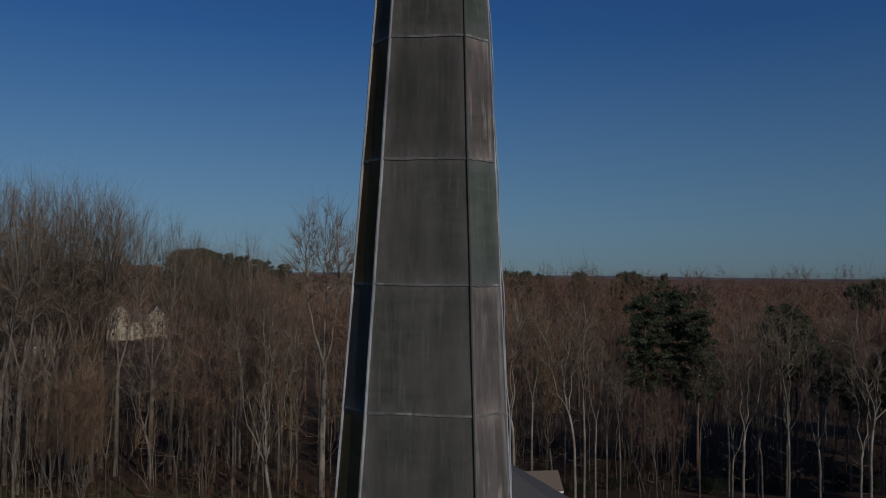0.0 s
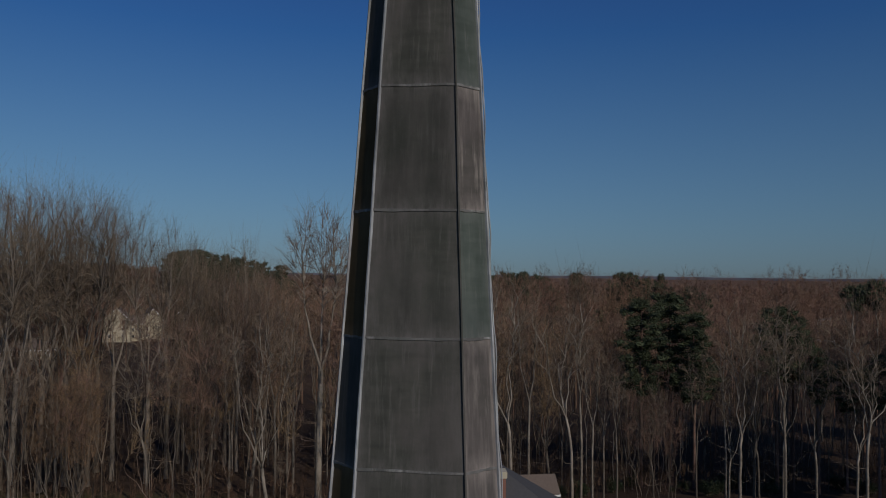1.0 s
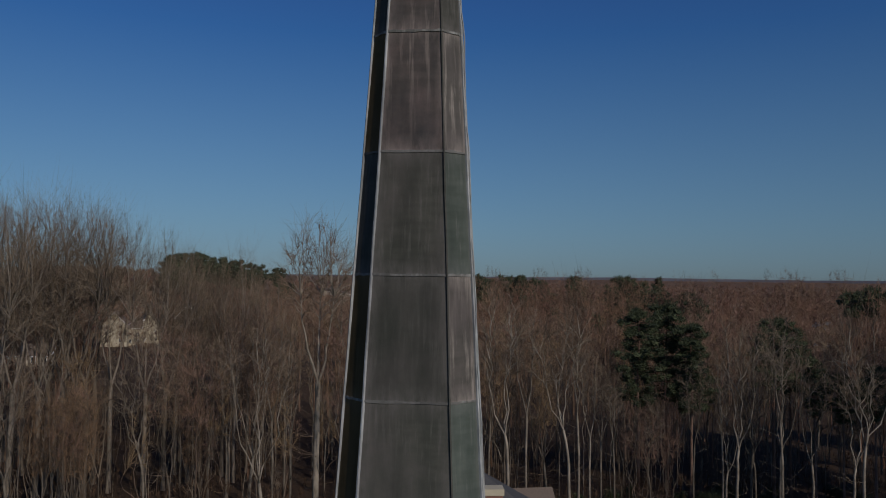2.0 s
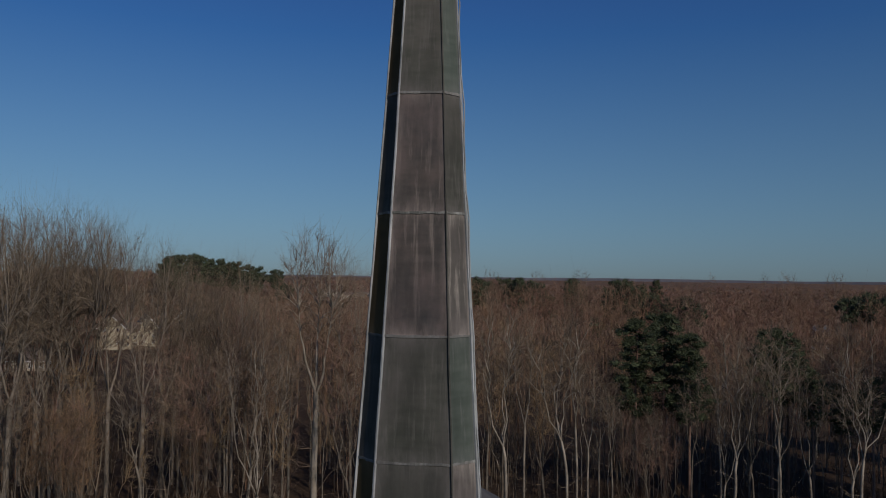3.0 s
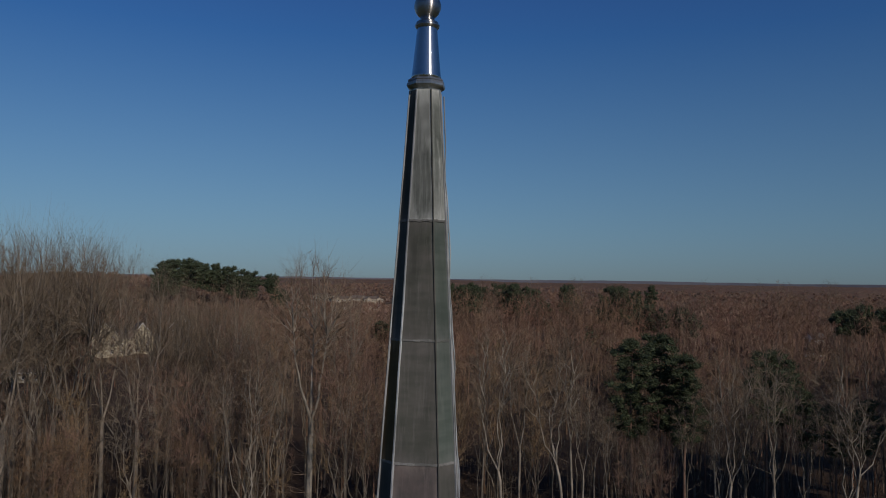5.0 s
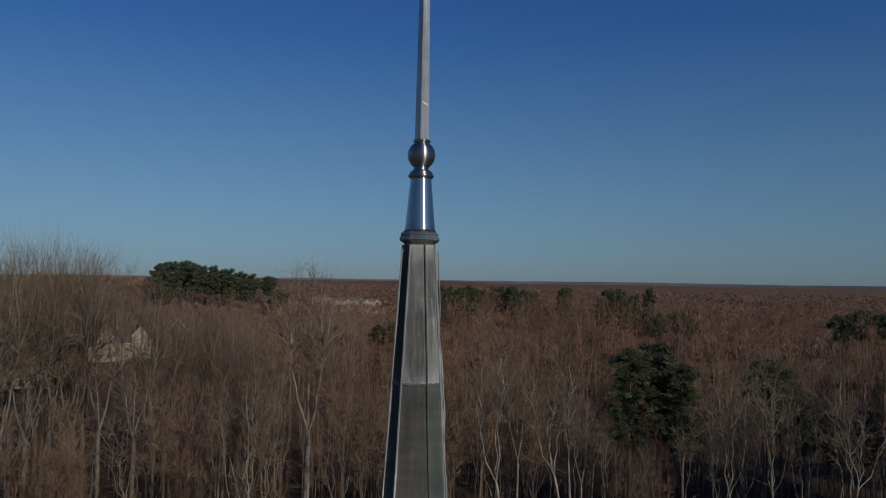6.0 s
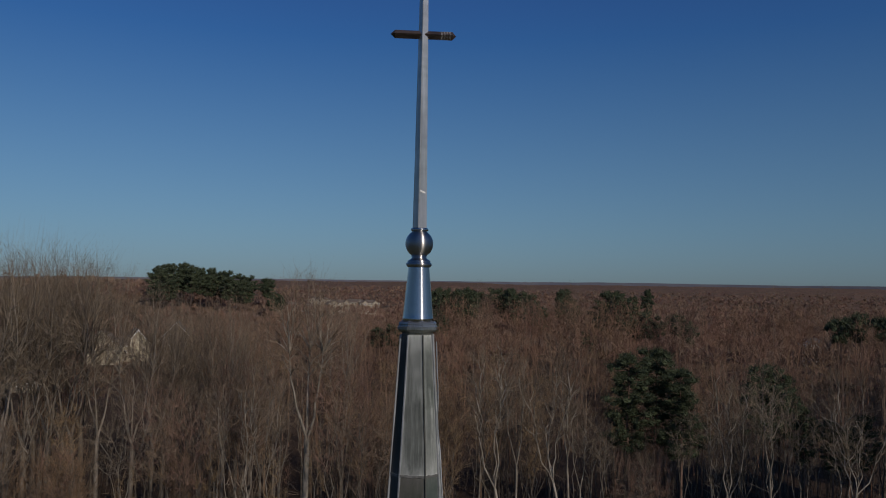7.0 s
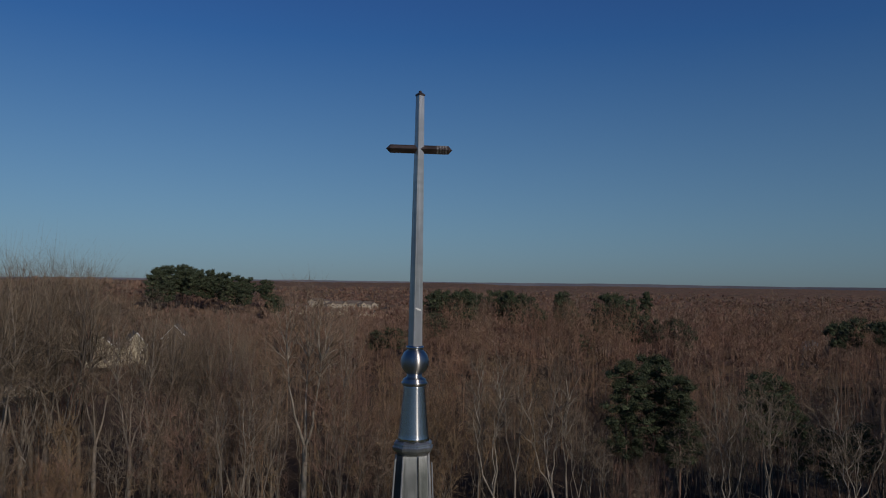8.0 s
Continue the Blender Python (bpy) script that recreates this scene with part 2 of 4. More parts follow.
M_SHINGLE_GREY = plain("grey_shingles", (0.075, 0.075, 0.078), 0.9, 5)
M_SHINGLE_TAN = plain("brown_shingles", (0.16, 0.125, 0.10), 0.9, 5)
M_BRICK = plain("red_brick", (0.24, 0.12, 0.085), 0.9, 8)
M_CREAM = plain("cream_siding", (0.48, 0.425, 0.305), 0.7, 2, 0.2)
M_STUCCO = plain("weathered_stucco", (0.42, 0.36, 0.27), 0.8, 0.6, 0.4)
M_WHITE = plain("white_trim", (0.78, 0.77, 0.74), 0.6, 2, 0.15)
M_GLASS = mat("window_glass", 0.08, 0, 0.5)
paint(M_GLASS, (0.02, 0.025, 0.03))


# ---------------------------------------------------------------- mesh helpers
def mesh(name, V, F, material, smooth=False):
    me = bpy.data.meshes.new(name)
    me.from_pydata([tuple(v) for v in V], [], F)
    me.materials.append(material)
    if smooth:
        me.polygons.foreach_set("use_smooth", [True] * len(me.polygons))
    me.update()
    return me


def part(name, data, parent, label=""):
    """Links a mesh as one part under a thing or under a part."""
    ob = new(name, data)
    ob.parent = parent
    return tagged(ob, label)


def thing(name, label, category, m=Matrix(), group="", kind=""):
    ob = new(name)
    ob.matrix_basis = m
    ob.empty_display_size = 0.3
    return tagged(ob, label, category, group, kind)


def box(V, F, lo, hi, m=None):
    o = len(V)
    for z in (lo[2], hi[2]):
        for x, y in ((lo[0], lo[1]), (hi[0], lo[1]), (hi[0], hi[1]), (lo[0], hi[1])):
            v = Vector((x, y, z))
            V.append(m @ v if m else v)
    F += [tuple(o + i for i in f) for f in ((3, 2, 1, 0), (4, 5, 6, 7), (0, 1, 5, 4), (1, 2, 6, 5), (2, 3, 7, 6), (3, 0, 4, 7))]


def box_mesh(name, lo, hi, material):
    V, F = [], []
    box(V, F, lo, hi)
    return mesh(name, V, F, material)


def lathe(name, profile, n, material, turn=0.0, smooth=True):
    """A turned solid from (radius, z) pairs, with n sides."""
    V, F = [], []
    for r, z in profile:
        V += [(r * math.cos(turn + 2 * math.pi * i / n), r * math.sin(turn + 2 * math.pi * i / n), z) for i in range(n)]
    for k in range(len(profile) - 1):
        F += [(k * n + i, k * n + (i + 1) % n, (k + 1) * n + (i + 1) % n, (k + 1) * n + i) for i in range(n)]
    F.append(tuple(range(n - 1, -1, -1)))
    F.append(tuple((len(profile) - 1) * n + i for i in range(n)))
    return mesh(name, V, F, material, smooth)


def tube(V, F, pts, radii, n):
    """A tapered tube through pts; it ends in a point."""
    o = len(V)
    for k, (p, r) in enumerate(zip(pts[:-1], radii)):
        d = (pts[k + 1] - p) if k == 0 else (pts[k + 1] - pts[k - 1])
        d = d.normalized()
        u = d.cross(Vector((0, 0, 1)) if abs(d.z) < 0.9 else Vector((1, 0, 0))).normalized()
        w = d.cross(u)
        V += [p + r * (math.cos(6.2832 * i / n) * u + math.sin(6.2832 * i / n) * w) for i in range(n)]
    m = len(pts) - 1
    V.append(pts[-1])
    for k in range(m - 1):
        F += [(o + k * n + i, o + k * n + (i + 1) % n, o + (k + 1) * n + (i + 1) % n, o + (k + 1) * n + i) for i in range(n)]
    F += [(o + (m - 1) * n + i, o + (m - 1) * n + (i + 1) % n, o + m * n) for i in range(n)]


# ---------------------------------------------------------------- ground
def smooth(a, b, x):
    t = min(1.0, max(0.0, (x - a) / (b - a)))
    return t * t * (3 - 2 * t)


def ground_z(x, y):
    """Lawn round the church, a dip in the woods to the east, a hill to the north-west, then rolling country."""
    side = smooth(30, -60, x - 0.15 * (y - 100))
    z = -5.0 * smooth(70, 118, y) * (1 - side) + 3 * side * smooth(88, 165, y) * smooth(430, 230, y)
    z -= 5 * smooth(160, 420, y) * smooth(1500, 700, y)
    z -= 5 * math.exp(-((x + 90 + 0.02 * y) / 130) ** 2) * smooth(280, 480, y) * smooth(1500, 1000, y)
    z += 23 * math.exp(-((x + 230) / 120) ** 2 - ((y - 660) / 150) ** 2) + 10 * smooth(-150, -420, x) * smooth(300, 600, y) * smooth(1600, 900, y)
    z += 4 * smooth(700, 1500, y)
    far = smooth(160, 500, math.hypot(x, y)) * smooth(2500, 900, math.hypot(x, y))
    z += far * 2.0 * noise.noise(Vector((x * 0.004, y * 0.004, 3.0)))
    return z + 0.25 * noise.noise(Vector((x * 0.05, y * 0.05, 0)))


def build_ground():
    xs = sorted(set([round(s * v, 2) for v in [0, 6, 12, 18, 24, 30, 38, 46, 54, 62, 72, 84, 98, 115, 140, 170, 210, 260, 320, 400, 500, 650, 850, 1150, 1600, 2200, 3000, 4200] for s in (1, -1)]))
    ys = [-4200, -2500, -1400, -800, -400, -200, -100, -50, -20, 0, 20, 40, 60, 70, 78, 84, 90, 96, 102, 108, 115, 122, 130, 140, 150, 162, 176, 192, 210, 240, 280, 330, 400, 480, 580, 700, 850, 1050, 1300, 1650, 2100, 2700, 3400, 4300]
    V = [(x, y, ground_z(x, y)) for y in ys for x in xs]
    n = len(xs)
    F = [(j * n + i, j * n + i + 1, (j + 1) * n + i + 1, (j + 1) * n + i) for j in range(len(ys) - 1) for i in range(n - 1)]
    tagged(new("ground", mesh("ground", V, F, M_GROUND, True)), "lawn running into brown leaf litter under bare woods", "ground", kind="structure")


build_ground()

# ---------------------------------------------------------------- steeple
TOP = 33.285          # where the metal-clad spire ends under the finial
TURN = radians(-10)
ROW = 0.914


def plan(d):
    """The eight corners of the spire d metres below its top, wide faces and narrow chamfers in turn."""
    w, c = 0.108 + 0.0785 * d, 0.092 + 0.0255 * d
    a, h = w / 2 + c * 0.7071, w / 2
    P = [(-h, -a), (h, -a), (a, -h), (a * 0.94, h), (h, a), (-h, a), (-a * 0.94, h), (-a, -h)]
    return [Vector((x, y, 0)) for x, y in P]


SEAMS = [0.0] + [1.02 + ROW * k for k in range(18)]


def build_steeple():
    st = thing("church_steeple", "tall church steeple clad in weathered dark metal panels", "steeple", Matrix.Translation((0, 0, 0)) @ Matrix.Rotation(TURN, 4, "Z"))
    rng = random.Random(5)
    base = TOP - SEAMS[-1]
    V, F = [], []
    for d in (0.0, SEAMS[-1]):
        V += [p * 0.97 + Vector((0, 0, TOP - d)) for p in plan(d)]
    F = [(i, i + 8, (i + 1) % 8 + 8, (i + 1) % 8) for i in range(8)] + [tuple(range(8)), tuple(range(15, 7, -1))]
    part("core", mesh("core", V, F, M_DARK), st)
    special = {(0, 0): M_STREAKED, (1, 0): M_PALE, (0, 1): M_DARK, (1, 1): M_GREEN, (0, 2): M_DARK, (1, 2): M_GREEN, (0, 3): M_PATCH, (1, 3): M_DARK, (0, 4): M_PATCH, (1, 4): M_BROWN,
               (0, 5): M_DARK, (1, 5): M_GREEN, (0, 6): M_DARK, (1, 6): M_BROWN, (0, 7): M_DARK, (1, 7): M_GREEN, (0, 8): M_DARK, (1, 8): M_BROWN, (0, 9): M_DARK, (1, 9): M_BROWN, (0, 10): M_PATCH}
    for r in range(len(SEAMS) - 1):
        for f in range(8):
            d0, d1 = SEAMS[r], SEAMS[r + 1] + 0.012
            A, B = plan(d0), plan(d1)
            a0, a1, b0, b1 = A[f], A[(f + 1) % 8], B[f], B[(f + 1) % 8]
            nrm = ((a0 + a1) / 2).normalized()
            z0, z1 = Vector((0, 0, TOP - d0)), Vector((0, 0, TOP - d1))
            lift0, lift1 = nrm * -0.003, nrm * (0.0005 + rng.uniform(0, 0.0015))
            V = [a0 + z0 + lift0, a1 + z0 + lift0, b1 + z1 + lift1, b0 + z1 + lift1]
            inner = [v - nrm * 0.010 for v in V]
            mid = ((V[0] + V[1] + V[2] + V[3]) / 4) + nrm * rng.uniform(-0.002, 0.003)
            V = V + inner + [mid]
            F = [(0, 8, 1), (1, 8, 2), (2, 8, 3), (3, 8, 0), (0, 1, 5, 4), (1, 2, 6, 5), (2, 3, 7, 6), (3, 0, 4, 7), (4, 5, 6, 7)]
            F = [tuple(reversed(q)) for q in F]
            # the two west faces mostly get the metal with shade put into its colour
            m = special.get((f, r)) or rng.choice([M_SHADE_METAL, M_SHADE_METAL, M_SHADE_METAL, M_DARK] if f in (6, 7) else [M_DARK, M_DARK, M_GREEN, M_BROWN] if f % 2 else [M_DARK, M_DARK, M_DARK, M_PATCH])
            me = mesh("panel", V, F, m)
            me.attributes.new("edge", "FLOAT", "POINT").data.foreach_set("value", [1.0] * 8 + [0.0])
            part("panel", me, st)
            # flat-lock seam along the foot of the panel, a little uneven
            if r < len(SEAMS) - 2:
                V, F = [], []
                n = 8
                for k in range(n + 1):
                    t = k / n
                    p = b0.lerp(b1, t) + nrm * (0.0035 + rng.uniform(0, 0.0015)) + z1
                    w = Vector((0, 0, 0.006 + rng.uniform(0, 0.005)))
                    s = Vector((0, 0, rng.uniform(-0.003, 0.003)))
                    V += [p + w + s, p - w + s, p + w + s - nrm * 0.012, p - w + s - nrm * 0.012]
                for k in range(n):
                    o = 4 * k
                    F += [(o, o + 1, o + 5, o + 4), (o, o + 4, o + 6, o + 2), (o + 1, o + 3, o + 7, o + 5)]
                part("seam", mesh("seam", V, F, M_LAP), st, "pale worn flat seam")
    # standing seams up the eight ridges
    for i in range(8):
        V, F = [], []
        n = 40
        for k in range(n + 1):
            d = SEAMS[-1] * k / n
            p = plan(d)[i]
            out = p.normalized()
            side = Vector((-out.y, out.x, 0))
            h = 0.007 + 0.007 * min(1, d / 6) + rng.uniform(-0.0015, 0.0015)
            w = 0.0042 + 0.0018 * min(1, d / 6)
            j = side * rng.uniform(-0.002, 0.002)
            z = Vector((0, 0, TOP - d))
            V += [p - out * 0.02 - side * w + z + j, p + out * h - side * w + z + j, p + out * h + side * w + z + j, p - out * 0.02 + side * w + z + j]
        for k in range(n):
            o = 4 * k
            F += [(o + a, o + a + 1, o + a + 5, o + a + 4) for a in range(3)]
        F = [tuple(reversed(q)) for q in F]
        # seam 1 is coloured dark to stand in for the shadow line beside it
        part("standing_seam", mesh("standing_seam", V, F, M_DARK if i == 1 else M_SEAM), st, "standing seam on a ridge, darkened as a shadow line" if i == 1 else "pale worn standing seam on a ridge")
    # lightning conductor clipped beside the east ridge, sagging a little between its clips
    pts = []
    for k in range(150):
        d = 0.05 + (SEAMS[-1] - 0.1) * k / 149
        p = plan(d)[2]
        out = p.normalized()
        pts.append(p + out * (0.020 + 0.008 * math.sin(d * 6.9) + 0.004 * math.sin(d * 15.1 + 1)) + Vector((0.004, 0.012, TOP - d)))
    V, F = [], []
    tube(V, F, pts, [0.0055] * 150, 5)
    part("lightning_cable", mesh("lightning_cable", V, F, M_SEAM, True), st, "thin pale braided lightning cable")
    # plain square tower that carries the spire
    a = plan(SEAMS[-1])[2].x
    V, F = [], []
    box(V, F, (-a - 0.35, -a - 0.35, -1.0), (a + 0.35, a + 0.35, base - 0.3))
    part("tower", mesh("tower", V, F, M_BRICK), st, "plain brick tower")
    V, F = [], []
    box(V, F, (-a - 0.55, -a - 0.55, base - 0.3), (a + 0.55, a + 0.55, base))
    part("cornice", mesh("cornice", V, F, M_WHITE), st, "white cornice")
    return st


build_steeple()


def build_finial():
    fin = thing("steeple_finial", "brushed steel finial with a ball and tall slender cross", "finial", Matrix.Translation((0, 0, TOP)) @ Matrix.Rotation(radians(0.35), 4, "Y"))
    t8 = TURN + radians(22.5)
    part("collar", lathe("collar", [(0.118, -0.02), (0.124, 0.012), (0.142, 0.024), (0.152, 0.030), (0.158, 0.040), (0.158, 0.058), (0.149, 0.064), (0.146, 0.074), (0.150, 0.080), (0.148, 0.088), (0.132, 0.098), (0.122, 0.108), (0.115, 0.118)], 8, M_STEEL_DARK, t8, False), fin, "octagonal moulded collar")
    part("sleeve", lathe("sleeve", [(0.124, 0.10), (0.117, 0.125), (0.113, 0.16), (0.081, 0.50), (0.080, 0.53)], 40, M_STEEL), fin)
    part("ring", lathe("ring", [(0.079, 0.508), (0.088, 0.511), (0.090, 0.518), (0.098, 0.524), (0.099, 0.536), (0.091, 0.543), (0.087, 0.548), (0.089, 0.556), (0.080, 0.564), (0.064, 0.572), (0.056, 0.582), (0.060, 0.60)], 40, M_BALL), fin)
    ball = [(0.107 * math.sin(math.pi * (0.10 + 0.84 * k / 22)), 0.69 - 0.107 * math.cos(math.pi * (0.10 + 0.84 * k / 22))) for k in range(23)]
    part("ball", lathe("ball", ball, 48, M_BALL), fin, "polished steel ball")
    part("neck", lathe("neck", [(0.048, 0.775), (0.056, 0.784), (0.066, 0.790), (0.068, 0.798), (0.064, 0.806), (0.050, 0.812)], 32, M_STEEL), fin)
    # square shaft set on edge, tapering upwards, with a small pyramid cap
    s0, s1, zb, zt = 0.054, 0.0325, 0.81, 2.745
    V, F = [], []
    for r, z in ((s0, zb), (s1, zt - 0.02), (0.003, zt)):
        for i in range(4):
            for da in (-4.5, 4.5):
                a = radians(-101 + 90 * i + da)
                V.append((r * math.cos(a), r * math.sin(a), z))
    for k in (0, 8):
        F += [(k + i, k + (i + 1) % 8, k + 8 + (i + 1) % 8, k + 8 + i) for i in range(8)]
    F.append(tuple(range(16, 24)))
    me = mesh("shaft", V, F, M_SHAFT)
    # pale metal on the corner strips paints a highlight down each edge
    me.materials.append(M_SEAM)
    for p in me.polygons:
        p.material_index = 1 if p.index < 16 and p.index % 2 == 0 else 0
    part("shaft", me, fin, "tapered square steel shaft with highlights painted along its edges")
    V, F = [], []
    for z in (1.54, 1.82):
        r = s0 + (s1 - s0) * (z - zb) / (zt - zb) + 0.0012
        o = len(V)
        for zz in (z - 0.004, z + 0.004):
            V += [(r * math.cos(radians(-101) + i * math.pi / 2), r * math.sin(radians(-101) + i * math.pi / 2), zz) for i in range(4)]
        F += [(o + i, o + (i + 1) % 4, o + 4 + (i + 1) % 4, o + 4 + i) for i in range(4)]
    part("joint", mesh("joint", V, F, M_SEAM), fin, "pale worn joints on the shaft")
    r = (s0 + (s1 - s0) * (1.08 - zb) / (zt - zb)) * 0.7604 + 0.0025
    n, t = Vector((math.cos(radians(-56)), math.sin(radians(-56)), 0)), Vector((math.cos(radians(34)), math.sin(radians(34)), 0))
    V = [n * (r + e) + t * a + Vector((0, 0, 1.08 + b)) for e in (0, -0.006) for a, b in ((-0.034, 0.012), (-0.006, -0.002), (0.018, -0.006), (0.018, 0.006), (-0.028, 0.020))]
    part("patch", mesh("patch", V, [(0, 1, 2, 3, 4), (9, 8, 7, 6, 5)] + [(i, i + 5, (i + 1) % 5 + 5, (i + 1) % 5) for i in range(5)], M_WHITE), fin, "small white patch on the shaft")
    V, F = [], []
    for r, z in ((s1 + 0.006, zt - 0.024), (s1 + 0.006, zt - 0.012), (0.012, zt + 0.004), (0.011, zt + 0.014), (0.002, zt + 0.018)):
        V += [(r * math.cos(radians(-101) + i * math.pi / 2), r * math.sin(radians(-101) + i * math.pi / 2), z) for i in range(4)]
    for k in range(4):
        F += [(4 * k + i, 4 * k + (i + 1) % 4, 4 * k + 4 + (i + 1) % 4, 4 * k + 4 + i) for i in range(4)]
    part("cap", mesh("cap", V, F + [(3, 2, 1, 0), (16, 17, 18, 19)], M_ARM), fin, "small dark cap on the tip")
    # arm: bar set on edge with pointed ends
    V, F = [], []
    r, L, z = 0.033, 0.255, 2.308
    for x, q in ((-L, 0.001), (-L + 0.035, 1), (L - 0.03, 1), (L, 0.001)):
        V += [(x, -r * q * 0.9, z), (x, 0, z + r * q), (x, r * q * 0.9, z), (x, 0, z - r * q)]
    for k in range(3):
        F += [(4 * k + i, 4 * k + (i + 1) % 4, 4 * k + 4 + (i + 1) % 4, 4 * k + 4 + i) for i in range(4)]
    part("arm", mesh("arm", V, F, M_ARM), fin, "dark bronze cross arm with pointed ends")
    V, F = [], []
    for k in range(4):
        x0 = 0.135 + 0.022 * k
        o = len(V)
        for x in (x0, x0 + 0.013):
            V += [(x, -r * 0.93, z), (x, 0, z + r * 1.04), (x, r * 0.93, z), (x, 0, z - r * 1.04)]
        F += [(o + i, o + (i + 1) % 4, o + 4 + (i + 1) % 4, o + 4 + i) for i in range(4)]
    part("worn_band", mesh("worn_band", V, F, M_TAPE), fin, "pale worn bands on the arm")


build_finial()


# ---------------------------------------------------------------- trees
def pipe(V, F, pts, radii, n):
    """An open tapered tube through pts."""
    o = len(V)
    for k, (p, r) in enumerate(zip(pts, radii)):
        d = (pts[min(k + 1, len(pts) - 1)] - pts[max(k - 1, 0)]).normalized()
        u = d.cross(Vector((0, 0, 1)) if abs(d.z) < 0.9 else Vector((1, 0, 0))).normalized()
        w = d.cross(u)
        V += [p + r * (math.cos(6.2832 * i / n) * u + math.sin(6.2832 * i / n) * w) for i in range(n)]
    for k in range(len(pts) - 1):
        F += [(o + k * n + i, o + k * n + (i + 1) % n, o + (k + 1) * n + (i + 1) % n, o + (k + 1) * n + i) for i in range(n)]


def grow(seed, h, crown=0.45, spread=0.20, ends=320, shoots=2, r0=None, wander=1.0, lean=0.0, near=True, fine=1.0, stems=2, dead=4, lobes=7, wide=1.0, tip=0.9, splay=0.45, stout=1.0):
    """A bare broadleaf tree: leaders rise into a lobed crown, limbs leave them and fork towards the crown's ends. (trunk and limbs), (branches and twigs)."""
    rng = random.Random(seed)
    nr = np.random.default_rng(seed)
    TV, TF, CV, CF = [], [], [], []
    r0 = r0 or h * 0.0062
    zc, ax, az = h * (0.5 + 0.5 * crown), h * spread, h * 0.5 * (1 - crown)
    bulge = nr.normal(size=(lobes, 3))
    bulge[:, 2] = abs(bulge[:, 2]) * 0.8
    bulge /= np.linalg.norm(bulge, axis=1)[:, None]
    gain = nr.uniform(0.16, 0.34, lobes)
    D = nr.normal(size=(ends * 3, 3))
    D /= np.linalg.norm(D, axis=1)[:, None]
    D = D[D[:, 2] > -0.85][:ends]
    size = 0.74 + np.max(np.clip((D @ bulge.T - 0.55) / 0.45, 0, 1) * gain, axis=1)
    T = D * (size * nr.random(len(D)) ** 0.42)[:, None]
    T[:, :2] *= 1 - 0.4 * np.clip(-T[:, 2], 0, 1)[:, None]
    T = T * (ax, ax, az) + (0, 0, zc)
    T[:, 2] *= h / np.sort(T[:, 2])[-3]

    def jitter(k):
        return Vector((rng.gauss(0, k), rng.gauss(0, k), rng.gauss(0, k)))

    def groups(P, k):
        """Which of k clusters each point is in."""
        C = P[nr.choice(len(P), k, replace=False)]
        for i in range(4):
            G = np.argmin(((P[:, None] - C[None]) ** 2).sum(axis=2), axis=1)
            C = np.array([P[G == g].mean(axis=0) if (G == g).any() else C[g] for g in range(k)])
        return [np.where(G == g)[0] for g in range(k) if (G == g).any()]

    def twig(p, d, t):
        L = (t - p).length
        r = (0.017 if near else 0.034) * fine
        m = p
        if near:
            m = p.lerp(t, 0.45) + d * L * 0.08 + jitter(0.05 * L)
            pipe(CV, CF, [p, m], [r * 1.4, r], 3)
        tube(CV, CF, [m, t], [r], 3)
        for k in range(shoots):
            s = p.lerp(m, rng.uniform(0.1, 1)) if near and k % 2 else m.lerp(t, rng.uniform(0.0, 0.8))
            e = ((t - p).normalized() + jitter(splay) + Vector((0, 0, 0.15))).normalized()
            tube(CV, CF, [s, s + e * L * rng.uniform(0.45, 0.9)], [r * 0.75], 3)

    rt = 0.62 * stout * r0 / ends ** 0.5

    def limb(p, d, T):
        n = len(T)
        if n <= 6:
            for t in T:
                twig(p, d, Vector(t))
            return
        v = Vector(T.mean(axis=0)) - p
        e = (v.normalized() + d * 0.30 + jitter(0.10 * wander)).normalized()
        L = v.length * rng.uniform(0.36, 0.56)
        q = p + e * L
        r = min(r0 * 0.6, max((0.022 if near else 0.04) * fine, rt * n ** 0.55))
        V, F = (TV, TF) if r > (0.027 if near else 0.055) else (CV, CF)
        if near:
            pipe(V, F, [p, p.lerp(q, 0.5) + jitter(0.04 * L * wander), q + e * r], [r, r * 0.92, r * 0.82], 4 if r > 0.03 else 3)
        else:
            pipe(V, F, [p, q], [r, r * 0.8], 3)
        for g in groups(T, 2 if n < 14 or rng.random() < 0.6 else 3):
            limb(q, e, T[g])

    def leader(p, d, T, r):
        """A stem that climbs to the top of its share of the crown and sends limbs to the rest."""
        n = len(T)
        high = T[np.argsort(T[:, 2])[-max(2, n // 6):]].mean(axis=0)
        e = Vector((high[0], high[1], p.z + (high[2] - p.z) * tip))
        m = p + d * (e - p).length * 0.45
        k = 7 if near else 3
        pts = [p.lerp(m, i / k).lerp(m.lerp(e, i / k), i / k) + (jitter(0.010 * wander * (e - p).length) if 0 < i < k else Vector()) for i in range(k + 1)]
        pipe(TV, TF, pts, [r * (1 - 0.82 * i / k) for i in range(k + 1)], 6 if near else 3)
        for g in groups(T, max(2, n // (18 if near else 14))):
            c = Vector(T[g].mean(axis=0))
            drop = wide * 0.7 * math.hypot(c.x - e.x * 0.6 - p.x * 0.4, c.y - e.y * 0.6 - p.y * 0.4) * rng.uniform(0.8, 1.5) + 0.5
            f = min(0.97, max(0.03, (c.z - drop - p.z) / max(0.1, e.z - p.z))) * k
            i = min(k - 1, int(f))
            s = pts[i].lerp(pts[i + 1], f - i)
            limb(s, ((pts[i + 1] - pts[i]).normalized() + (c - s).normalized() * 0.6).normalized(), T[g])

    # the bole, with its own sway
    steps = 8 if near else 3
